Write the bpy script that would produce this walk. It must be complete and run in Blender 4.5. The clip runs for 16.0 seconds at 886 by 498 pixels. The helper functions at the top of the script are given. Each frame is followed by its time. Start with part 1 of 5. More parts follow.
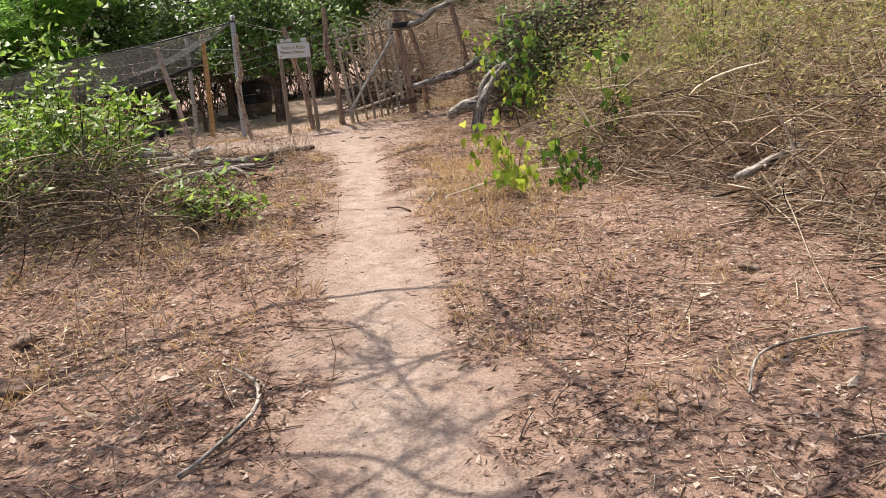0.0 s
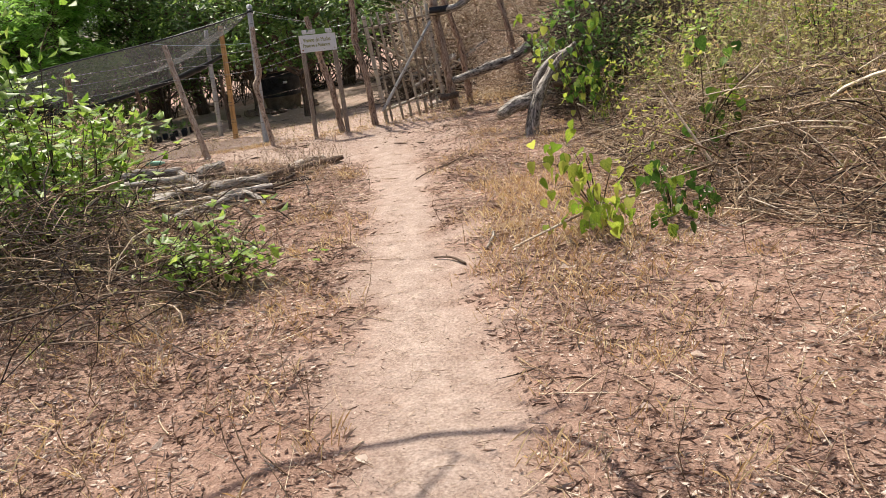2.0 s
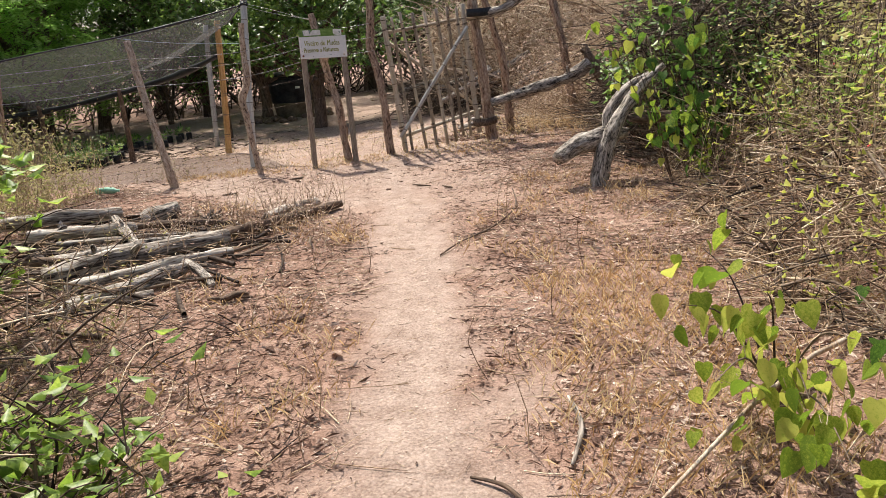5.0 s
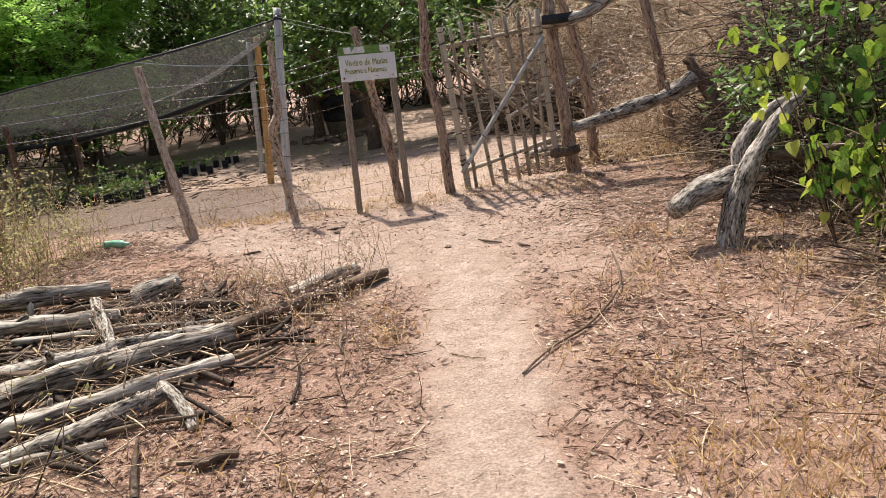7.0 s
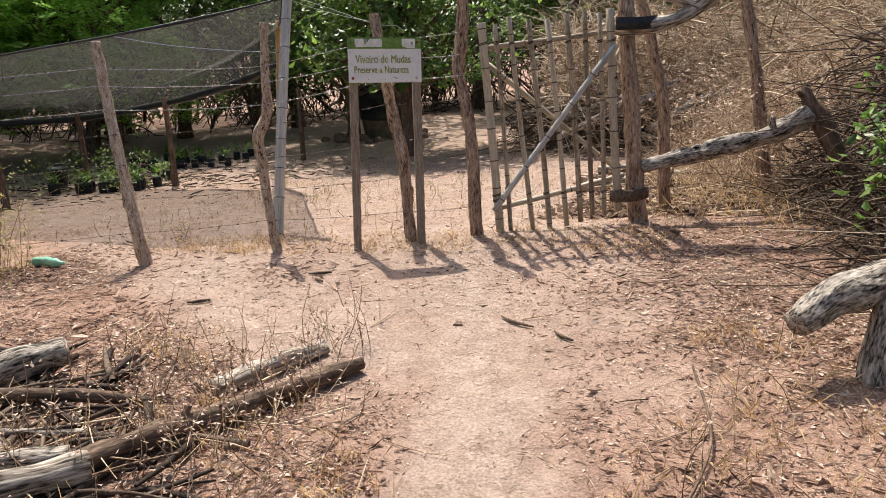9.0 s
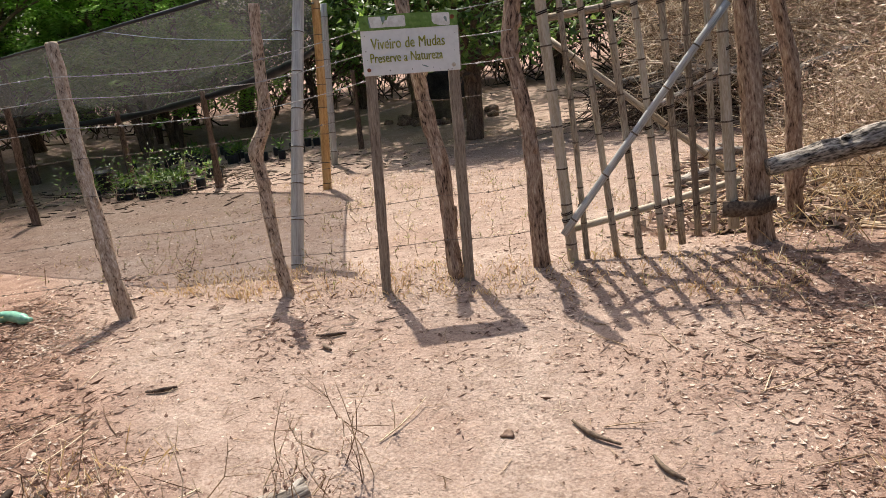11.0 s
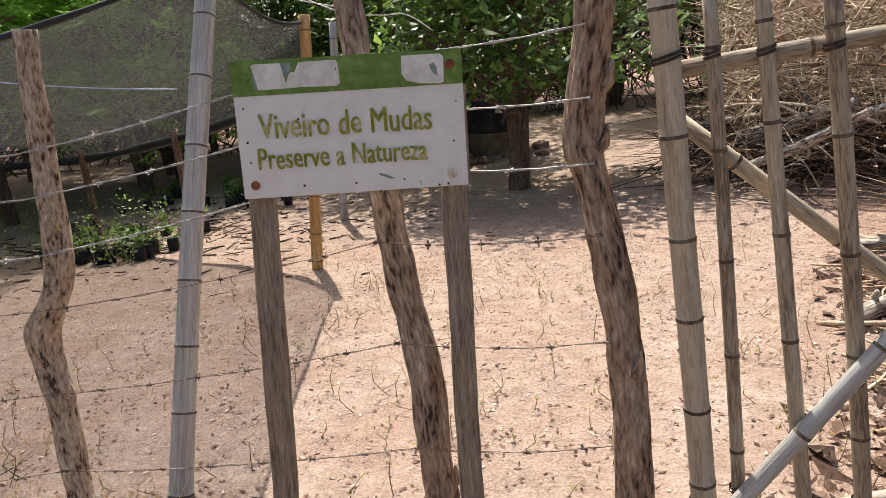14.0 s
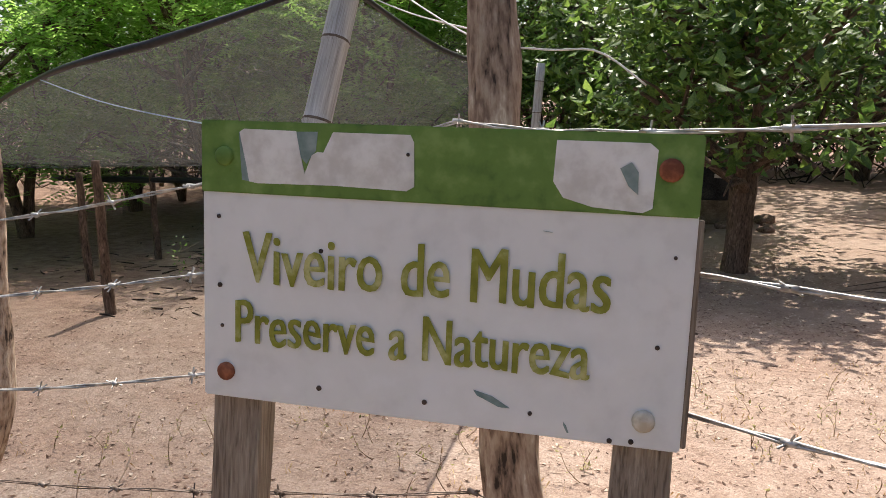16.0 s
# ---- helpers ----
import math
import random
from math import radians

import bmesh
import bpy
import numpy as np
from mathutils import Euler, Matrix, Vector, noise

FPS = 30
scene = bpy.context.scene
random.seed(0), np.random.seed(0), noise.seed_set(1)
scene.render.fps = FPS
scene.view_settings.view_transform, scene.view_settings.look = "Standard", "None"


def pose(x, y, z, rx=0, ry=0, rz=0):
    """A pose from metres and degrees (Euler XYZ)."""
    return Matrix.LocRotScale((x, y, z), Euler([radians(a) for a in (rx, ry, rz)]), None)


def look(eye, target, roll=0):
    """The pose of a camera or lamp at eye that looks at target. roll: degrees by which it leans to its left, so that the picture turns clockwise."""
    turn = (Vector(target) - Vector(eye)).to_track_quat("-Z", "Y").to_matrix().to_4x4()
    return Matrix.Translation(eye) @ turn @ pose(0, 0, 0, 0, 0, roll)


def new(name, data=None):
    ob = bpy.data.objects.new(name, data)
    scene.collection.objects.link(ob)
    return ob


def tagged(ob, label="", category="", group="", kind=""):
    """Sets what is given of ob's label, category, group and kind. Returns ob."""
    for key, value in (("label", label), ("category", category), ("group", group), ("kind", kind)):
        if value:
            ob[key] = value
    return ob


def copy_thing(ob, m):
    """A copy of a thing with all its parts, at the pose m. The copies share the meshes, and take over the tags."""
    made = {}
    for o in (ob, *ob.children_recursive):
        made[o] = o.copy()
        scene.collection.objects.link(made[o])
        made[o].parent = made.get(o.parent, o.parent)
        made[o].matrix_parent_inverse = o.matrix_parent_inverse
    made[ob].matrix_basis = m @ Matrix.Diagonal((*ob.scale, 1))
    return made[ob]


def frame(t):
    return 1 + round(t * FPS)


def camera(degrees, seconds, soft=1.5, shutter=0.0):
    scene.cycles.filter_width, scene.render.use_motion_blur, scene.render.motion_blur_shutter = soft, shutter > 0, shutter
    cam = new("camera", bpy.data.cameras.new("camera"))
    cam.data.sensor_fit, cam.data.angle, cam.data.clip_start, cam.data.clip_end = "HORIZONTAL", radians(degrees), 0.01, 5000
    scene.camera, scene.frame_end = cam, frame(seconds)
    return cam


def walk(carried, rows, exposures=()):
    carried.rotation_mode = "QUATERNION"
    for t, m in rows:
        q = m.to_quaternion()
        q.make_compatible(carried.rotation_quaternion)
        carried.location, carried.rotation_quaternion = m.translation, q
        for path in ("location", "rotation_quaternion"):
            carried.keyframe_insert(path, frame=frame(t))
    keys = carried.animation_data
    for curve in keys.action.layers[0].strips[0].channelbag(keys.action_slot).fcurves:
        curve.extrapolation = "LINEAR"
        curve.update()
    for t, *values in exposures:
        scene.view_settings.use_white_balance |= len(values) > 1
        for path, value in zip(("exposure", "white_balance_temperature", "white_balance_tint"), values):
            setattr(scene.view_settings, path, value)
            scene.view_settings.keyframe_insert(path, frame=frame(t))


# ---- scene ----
cam = camera(62.2, 16.0, soft=0.7)
PATH = [
    (0, (-0.024, -0.051, 1.428), (-0.017, 1.872, 0.88), -5.2),
    (0.5, (-0.087, 0.398, 1.52), (-0.106, 2.314, 0.945), -3.2),
    (1, (-0.107, 0.738, 1.548), (-0.162, 2.652, 0.972), -4.9),
    (1.5, (-0.119, 1.151, 1.565), (-0.161, 3.069, 1.001), -5.9),
    (2, (-0.156, 1.57, 1.553), (-0.252, 3.479, 0.963), -7.2),
    (2.5, (-0.22, 2.045, 1.562), (-0.253, 3.961, 0.989), -5.5),
    (3, (-0.211, 2.452, 1.547), (-0.241, 4.37, 0.98), -7.8),
    (3.5, (-0.219, 2.786, 1.5), (-0.357, 4.707, 0.961), -6.6),
    (4, (-0.29, 3.278, 1.535), (-0.431, 5.189, 0.964), -5.0),
    (4.2, (-0.303, 3.424, 1.529), (-0.438, 5.336, 0.959), -4.3),
    (6.3, (-0.382, 5.116, 1.596), (-0.591, 7.023, 1.031), -6.7),
    (6.5, (-0.399, 5.258, 1.597), (-0.641, 7.163, 1.038), -7.1),
    (7, (-0.521, 5.716, 1.611), (-0.821, 7.619, 1.073), -6.2),
    (7.5, (-0.547, 6.062, 1.557), (-0.847, 7.965, 1.017), -6.5),
    (8, (-0.54, 6.529, 1.577), (-0.869, 8.439, 1.082), -5.2),
    (8.2, (-0.57, 6.721, 1.56), (-0.897, 8.628, 1.056), -3.7),
    (10.3, (-0.626, 8.31, 1.641), (-1.13, 10.146, 1.029), -2.1),
    (10.5, (-0.691, 8.445, 1.637), (-1.177, 10.281, 1.013), -4.3),
    (11, (-0.705, 8.828, 1.618), (-1.331, 10.632, 1.022), -5.4),
    (11.5, (-0.808, 9.282, 1.632), (-1.452, 11.076, 1.024), -3.0),
    (12, (-0.913, 9.656, 1.664), (-1.565, 11.457, 1.087), -4.2),
    (12.5, (-0.981, 10.059, 1.694), (-1.668, 11.875, 1.215), -3.6),
    (13, (-1.113, 10.514, 1.671), (-1.786, 12.324, 1.15), -3.4),
    (13.5, (-1.205, 10.857, 1.701), (-1.835, 12.675, 1.155), -3.4),
    (14, (-1.307, 11.274, 1.682), (-2.051, 13.048, 1.136), -4.9),
    (14.5, (-1.497, 11.6, 1.652), (-2.335, 13.323, 1.077), -2.0),
    (15, (-1.649, 11.831, 1.711), (-2.581, 13.519, 1.181), 0.6),
    (15.5, (-1.685, 12.083, 1.714), (-2.818, 13.664, 1.247), -2.7),
    (16, (-1.689, 12.246, 1.703), (-2.89, 13.789, 1.283), -0.3),
]
walk(cam, [(t, look(eye, target, roll)) for t, eye, target, roll in PATH],
     exposures=[(0.0, 0.42), (8.0, 0.5), (11.0, 0.44), (12.0, 0.48), (13.5, 0.58), (15.0, 0.64), (16.0, 0.66)])

# ---------------------------------------------------------------- light
SUN_FROM = Vector((-0.51, 0.87, 1.63)).normalized()
sun_data = bpy.data.lights.new("sun", "SUN")
sun_data.energy, sun_data.angle, sun_data.color = 4.8, radians(0.55), (1.0, 0.94, 0.83)
sun = new("sun", sun_data)
sun.matrix_world = look((0, 0, 30), Vector((0, 0, 30)) - SUN_FROM)
world = bpy.data.worlds.new("sky")
scene.world = world
world.use_nodes = True
wn = world.node_tree
sky = wn.nodes.new("ShaderNodeTexSky")
sky.sky_type, sky.sun_disc = "NISHITA", False
sky.dust_density, sky.air_density = 4.0, 0.8
sky.sun_elevation = math.asin(SUN_FROM.z)
sky.sun_rotation = math.atan2(SUN_FROM.x, SUN_FROM.y)
wn.links.new(sky.outputs[0], wn.nodes["Background"].inputs[0])
wn.nodes["Background"].inputs[1].default_value = 0.14


# ---------------------------------------------------------------- materials
def material(name, colours, scale=6.0, stretch=(1, 1, 1), rough=0.85, bump=0.3, fine=60.0, island=0.0, objects=0.0, through_light=0.0, metal=0.0, spec=0.22, coords="Object"):
    """Colours mixed by noise at two scales, with grain relief; island and objects vary the tone piece by piece."""
    m = bpy.data.materials.new(name)
    m.use_nodes = True
    t = m.node_tree
    N, L = t.nodes.new, t.links.new
    b = t.nodes["Principled BSDF"]
    out = t.nodes["Material Output"]
    tc, mp = N("ShaderNodeTexCoord"), N("ShaderNodeMapping")
    mp.inputs["Scale"].default_value = stretch
    if coords == "grain":
        along = N("ShaderNodeAttribute")
        along.attribute_name = "grain"
        L(along.outputs["Vector"], mp.inputs[0])
    else:
        L(tc.outputs[coords], mp.inputs[0])
    big, small = N("ShaderNodeTexNoise"), N("ShaderNodeTexNoise")
    big.inputs["Scale"].default_value, big.inputs["Detail"].default_value, big.inputs["Roughness"].default_value = scale, 6, 0.65
    small.inputs["Scale"].default_value, small.inputs["Detail"].default_value = fine, 3
    L(mp.outputs[0], big.inputs[0]), L(mp.outputs[0], small.inputs[0])
    mixn = N("ShaderNodeMath")
    mixn.operation = "MULTIPLY_ADD"
    mixn.inputs[1].default_value = 0.45
    L(small.outputs[0], mixn.inputs[0])
    half = N("ShaderNodeMath")
    half.operation = "MULTIPLY"
    half.inputs[1].default_value = 0.6
    L(big.outputs[0], half.inputs[0]), L(half.outputs[0], mixn.inputs[2])
    fac = mixn.outputs[0]
    for amount, source in ((island, "Geometry"), (objects, "Info")):
        if amount:
            g = N("ShaderNodeNewGeometry") if source == "Geometry" else N("ShaderNodeObjectInfo")
            a = N("ShaderNodeMath")
            a.operation = "MULTIPLY_ADD"
            a.inputs[1].default_value = amount
            L(g.outputs["Random Per Island" if source == "Geometry" else "Random"], a.inputs[0])
            sub = N("ShaderNodeMath")
            sub.operation = "SUBTRACT"
            sub.inputs[1].default_value = amount / 2
            L(fac, sub.inputs[0]), L(sub.outputs[0], a.inputs[2])
            fac = a.outputs[0]
    ramp = N("ShaderNodeValToRGB")
    ramp.color_ramp.interpolation = "EASE"
    els = ramp.color_ramp.elements
    n = len(colours)
    while len(els) < n:
        els.new(0.5)
    for i, c in enumerate(colours):
        els[i].position = 0.4 + 0.26 * i / max(1, n - 1)
        els[i].color = (*c, 1)
    L(fac, ramp.inputs[0])
    L(ramp.outputs[0], b.inputs["Base Color"])
    b.inputs["Roughness"].default_value, b.inputs["Metallic"].default_value = rough, metal
    b.inputs["Specular IOR Level"].default_value = spec
    if bump:
        bp = N("ShaderNodeBump")
        bp.inputs["Strength"].default_value, bp.inputs["Distance"].default_value = bump, 0.01
        L(mixn.outputs[0], bp.inputs["Height"]), L(bp.outputs[0], b.inputs["Normal"])
    if through_light:
        tr, mx = N("ShaderNodeBsdfTranslucent"), N("ShaderNodeMixShader")
        mx.inputs[0].default_value = through_light
        L(ramp.outputs[0], tr.inputs[0]), L(b.outputs[0], mx.inputs[1]), L(tr.outputs[0], mx.inputs[2]), L(mx.outputs[0], out.inputs[0])
    return m


M_BARK = material("weathered_post_wood", [(0.038, 0.024, 0.017), (0.19, 0.122, 0.086), (0.31, 0.21, 0.15), (0.39, 0.285, 0.21), (0.54, 0.43, 0.33)], 9, (4, 4, 1.0), bump=1.0, fine=30, objects=0.07, coords="grain")
M_BARK_PALE = material("pale_peeled_post_wood", [(0.05, 0.033, 0.024), (0.27, 0.19, 0.135), (0.42, 0.315, 0.235), (0.5, 0.395, 0.305), (0.64, 0.55, 0.45)], 9, (4, 4, 1.4), bump=1.0, fine=34, objects=0.05, coords="grain")
M_GREYWOOD = material("grey_weathered_wood", [(0.025, 0.02, 0.017), (0.2, 0.165, 0.135), (0.42, 0.37, 0.315), (0.62, 0.57, 0.5)], 5, (5, 5, 0.7), bump=1.0, fine=16, objects=0.05, coords="grain")
M_CHAR = material("bleached_and_charred_wood", [(0.012, 0.01, 0.009), (0.1, 0.085, 0.072), (0.29, 0.25, 0.21), (0.43, 0.38, 0.33), (0.62, 0.57, 0.5)], 8.0, (4, 4, 1.1), bump=1.0, fine=26, coords="grain")
M_BAMBOO = material("grey_dry_bamboo", [(0.17, 0.125, 0.088), (0.37, 0.305, 0.225), (0.5, 0.435, 0.345)], 4, (8, 8, 0.9), rough=0.55, bump=0.3, fine=30, objects=0.18, coords="grain")
M_BAMBOO_PALE = material("silver_grey_bamboo", [(0.27, 0.25, 0.23), (0.42, 0.41, 0.385), (0.56, 0.55, 0.52)], 4, (14, 14, 0.5), rough=0.6, bump=0.4, fine=30, coords="grain")
M_BAMBOO_TAN = material("honey_bamboo", [(0.3, 0.16, 0.06), (0.5, 0.3, 0.12), (0.6, 0.41, 0.2)], 4, (8, 8, 0.8), rough=0.5, bump=0.2, fine=30, coords="grain")
M_NODE = material("bamboo_node_dark", [(0.07, 0.05, 0.036), (0.19, 0.145, 0.105)], 20, bump=0.3)
M_LUMBER = material("grey_sawn_timber", [(0.14, 0.1, 0.072), (0.28, 0.215, 0.16), (0.4, 0.325, 0.25)], 5, (16, 16, 0.7), bump=0.7, fine=24)
M_WIRE = material("galvanised_wire", [(0.3, 0.29, 0.28), (0.55, 0.53, 0.51)], 30, rough=0.5, metal=0.6, bump=0)
M_WIRE_RUST = material("rusty_wire", [(0.1, 0.07, 0.055), (0.26, 0.21, 0.18)], 30, rough=0.6, metal=0.4, bump=0)
M_STRAW = material("dry_grass", [(0.42, 0.26, 0.12), (0.62, 0.43, 0.22), (0.75, 0.6, 0.37)], 3, island=0.35, bump=0, through_light=0.45)
M_STICK = material("dry_sticks", [(0.14, 0.085, 0.052), (0.38, 0.265, 0.17), (0.62, 0.5, 0.36)], 4, island=0.26, bump=0.2)
# dark wood tone, lowered so brush hollows look shaded by colour
M_DARKSTICK = material("dark_and_shade_toned_sticks", [(0.032, 0.022, 0.017), (0.085, 0.058, 0.043), (0.19, 0.14, 0.1)], 4, island=0.35, bump=0.2)
M_LITTER = material("dry_leaf_litter", [(0.12, 0.07, 0.052), (0.28, 0.18, 0.138), (0.43, 0.31, 0.245), (0.72, 0.6, 0.5)], 2, island=0.3, bump=0, through_light=0.35)
M_SCRAP = material("dark_leaf_scraps", [(0.05, 0.03, 0.022), (0.13, 0.08, 0.058), (0.24, 0.155, 0.115)], 2, island=0.3, bump=0, through_light=0.15)
M_FIBRE = material("matted_straw_fibres", [(0.15, 0.09, 0.062), (0.38, 0.26, 0.19), (0.56, 0.43, 0.33), (0.74, 0.62, 0.5)], 2, island=0.3, bump=0)
M_CANE = material("bleached_dry_canes", [(0.2, 0.135, 0.09), (0.46, 0.35, 0.25), (0.7, 0.6, 0.47)], 4, island=0.26, bump=0.2)
M_LEAF = material("green_leaves", [(0.12, 0.22, 0.025), (0.24, 0.37, 0.05), (0.4, 0.51, 0.1)], 2, island=0.26, bump=0, through_light=0.55, rough=0.42, spec=0.5)
M_LEAF_DARK = material("dark_green_leaves", [(0.06, 0.12, 0.024), (0.125, 0.22, 0.042), (0.25, 0.36, 0.075)], 2, island=0.26, bump=0, through_light=0.5, rough=0.4, spec=0.5)
M_LEAF_LIGHT = material("bright_feathery_leaves", [(0.19, 0.36, 0.06), (0.32, 0.53, 0.11), (0.44, 0.63, 0.18)], 2, island=0.26, bump=0, through_light=0.68, rough=0.5)
M_LEAF_VINE = material("broad_vine_leaves", [(0.045, 0.1, 0.018), (0.1, 0.2, 0.03), (0.33, 0.42, 0.06)], 9, objects=0.3, bump=0.1, through_light=0.45, rough=0.45)
M_LEAF_LIME = material("yellow_green_leaves", [(0.15, 0.24, 0.025), (0.3, 0.39, 0.045), (0.5, 0.52, 0.1)], 9, island=0.3, objects=0.35, bump=0.1, through_light=0.55, rough=0.5)
M_OLIVE = material("olive_weed_leaves", [(0.17, 0.16, 0.055), (0.3, 0.28, 0.1), (0.44, 0.38, 0.18)], 3, island=0.28, bump=0, through_light=0.35)
M_TRUNK = material("brown_tree_bark", [(0.05, 0.035, 0.026), (0.13, 0.088, 0.062), (0.24, 0.17, 0.125)], 5, (4, 4, 1), bump=1.0, fine=22, coords="grain")
M_BLACKPLASTIC = material("black_plastic", [(0.012, 0.013, 0.015), (0.03, 0.031, 0.034)], 5, rough=0.42, bump=0.05)
M_TANK = material("dusty_black_tank", [(0.012, 0.014, 0.017), (0.035, 0.037, 0.042), (0.08, 0.075, 0.07)], 3, rough=0.5, bump=0.05)
M_TANKBASE = material("dusty_tan_tank_foot", [(0.12, 0.09, 0.06), (0.25, 0.19, 0.13)], 4, bump=0.2)
M_STONE = material("brown_stone", [(0.08, 0.05, 0.037), (0.2, 0.13, 0.095), (0.34, 0.24, 0.18)], 8, bump=0.8, fine=40)
M_ROPE = material("pale_blue_cord", [(0.4, 0.52, 0.56), (0.62, 0.72, 0.74)], 40, bump=0.1)
M_WHITECORD = material("white_cord", [(0.55, 0.53, 0.5), (0.72, 0.7, 0.67)], 40, bump=0.1)
M_BOARD = material("white_painted_board", [(0.68, 0.665, 0.64), (0.74, 0.725, 0.7), (0.77, 0.755, 0.735)], 5, rough=0.5, bump=0.1, fine=30)
M_GREENPAINT = material("green_painted_band", [(0.075, 0.14, 0.028), (0.13, 0.22, 0.045), (0.2, 0.3, 0.08)], 9, rough=0.45, bump=0.15, fine=40)
M_LETTER = material("olive_letter_paint", [(0.18, 0.18, 0.02), (0.25, 0.25, 0.035), (0.5, 0.47, 0.2)], 16, rough=0.5, bump=0, fine=50)
M_STICKER = material("torn_white_sticker", [(0.6, 0.57, 0.52), (0.78, 0.76, 0.72)], 12, rough=0.4, bump=0.2)
M_GREYPEEL = material("peeled_grey_patch", [(0.16, 0.22, 0.2), (0.3, 0.36, 0.34)], 14, bump=0.1)
M_RUST = material("rusty_screw", [(0.16, 0.05, 0.025), (0.33, 0.12, 0.06)], 60, rough=0.7, bump=0.3)
M_DARKNAIL = material("dark_nail", [(0.03, 0.022, 0.018), (0.09, 0.06, 0.045)], 60, rough=0.6, bump=0.1)
M_PALEPLUG = material("pale_filled_screw", [(0.5, 0.43, 0.33), (0.66, 0.6, 0.5)], 60, bump=0.2)
M_REDFLOWER = material("red_flower", [(0.5, 0.03, 0.04), (0.7, 0.06, 0.07)], 10, bump=0)
M_GREENPLASTIC = material("faded_green_plastic", [(0.14, 0.36, 0.26), (0.3, 0.55, 0.43)], 10, rough=0.4, bump=0.05)


def net_material():
    m = bpy.data.materials.new("black_shade_net")
    m.use_nodes = True
    t = m.node_tree
    N, L = t.nodes.new, t.links.new
    b, out = t.nodes["Principled BSDF"], t.nodes["Material Output"]
    b.inputs["Base Color"].default_value, b.inputs["Roughness"].default_value = (0.026, 0.023, 0.023, 1), 0.7
    tc = N("ShaderNodeTexCoord")
    holes, folds, tone = N("ShaderNodeTexNoise"), N("ShaderNodeTexNoise"), N("ShaderNodeValToRGB")
    holes.inputs["Scale"].default_value, holes.inputs["Detail"].default_value = 110, 2
    folds.inputs["Scale"].default_value, folds.inputs["Detail"].default_value = 1.6, 4
    L(tc.outputs["Object"], holes.inputs[0]), L(tc.outputs["Object"], folds.inputs[0])
    tone.color_ramp.elements[0].color, tone.color_ramp.elements[1].color = (0.045, 0.0435, 0.043, 1), (0.095, 0.092, 0.09, 1)
    L(folds.outputs[0], tone.inputs[0]), L(tone.outputs[0], b.inputs["Base Color"])
    r = N("ShaderNodeMapRange")
    r.inputs["From Min"].default_value, r.inputs["From Max"].default_value = 0.35, 0.7
    r.inputs["To Min"].default_value, r.inputs["To Max"].default_value = 0.34, 0.66
    L(holes.outputs[0], r.inputs[0])
    tp, mx = N("ShaderNodeBsdfTransparent"), N("ShaderNodeMixShader")
    weave, glow = N("ShaderNodeBsdfTranslucent"), N("ShaderNodeMixShader")
    glow.inputs[0].default_value = 0.5
    L(tone.outputs[0], weave.inputs[0]), L(b.outputs[0], glow.inputs[1]), L(weave.outputs[0], glow.inputs[2])
    L(r.outputs[0], mx.inputs[0]), L(glow.outputs[0], mx.inputs[1]), L(tp.outputs[0], mx.inputs[2]), L(mx.outputs[0], out.inputs[0])
    return m


M_NET = net_material()


def ground_material():
    """Pale trodden sand along the path, reddish leaf-strewn earth beside it."""
    m = material("sandy_earth", [(0.17, 0.1, 0.073), (0.31, 0.196, 0.147), (0.44, 0.305, 0.235)], 6, bump=0.9, fine=110, rough=0.95, spec=0.1)
    t = m.node_tree
    N, L = t.nodes.new, t.links.new
    b = t.nodes["Principled BSDF"]
    old = b.inputs["Base Color"].links[0].from_socket
    at = N("ShaderNodeAttribute")
    at.attribute_name = "trodden"
    sand, n2 = N("ShaderNodeValToRGB"), N("ShaderNodeTexNoise")
    n2.inputs["Scale"].default_value, n2.inputs["Detail"].default_value = 75, 9
    L(t.nodes["Texture Coordinate"].outputs["Object"], n2.inputs[0])
    e = sand.color_ramp.elements
    e[0].position, e[0].color = 0.36, (0.235, 0.164, 0.128, 1)
    e[1].position, e[1].color = 0.62, (0.52, 0.406, 0.337, 1)
    patches, blend = N("ShaderNodeTexNoise"), N("ShaderNodeMath")
    patches.inputs["Scale"].default_value, patches.inputs["Detail"].default_value, patches.inputs["Roughness"].default_value = 7, 7, 0.75
    L(t.nodes["Texture Coordinate"].outputs["Object"], patches.inputs[0])
    blend.operation = "MULTIPLY_ADD"
    blend.inputs[1].default_value = 0.5
    half = N("ShaderNodeMath")
    half.operation = "MULTIPLY"
    half.inputs[1].default_value = 0.5
    L(patches.outputs[0], half.inputs[0]), L(n2.outputs[0], blend.inputs[0]), L(half.outputs[0], blend.inputs[2])
    L(blend.outputs[0], sand.inputs[0])
    mx = N("ShaderNodeMix")
    mx.data_type = "RGBA"
    clods, lumps = N("ShaderNodeTexNoise"), N("ShaderNodeBump")
    clods.inputs["Scale"].default_value, clods.inputs["Detail"].default_value, clods.inputs["Roughness"].default_value = 24, 7, 0.7
    lumps.inputs["Strength"].default_value, lumps.inputs["Distance"].default_value = 0.8, 0.03
    L(t.nodes["Texture Coordinate"].outputs["Object"], clods.inputs[0])
    L(clods.outputs[0], lumps.inputs["Height"]), L(b.inputs["Normal"].links[0].from_socket, lumps.inputs["Normal"]), L(lumps.outputs[0], b.inputs["Normal"])
    L(at.outputs["Fac"], mx.inputs[0]), L(old, mx.inputs[6]), L(sand.outputs[0], mx.inputs[7]), L(mx.outputs[2], b.inputs["Base Color"])
    return m


M_GROUND = ground_material()
rng = random.Random(7)
U = rng.uniform


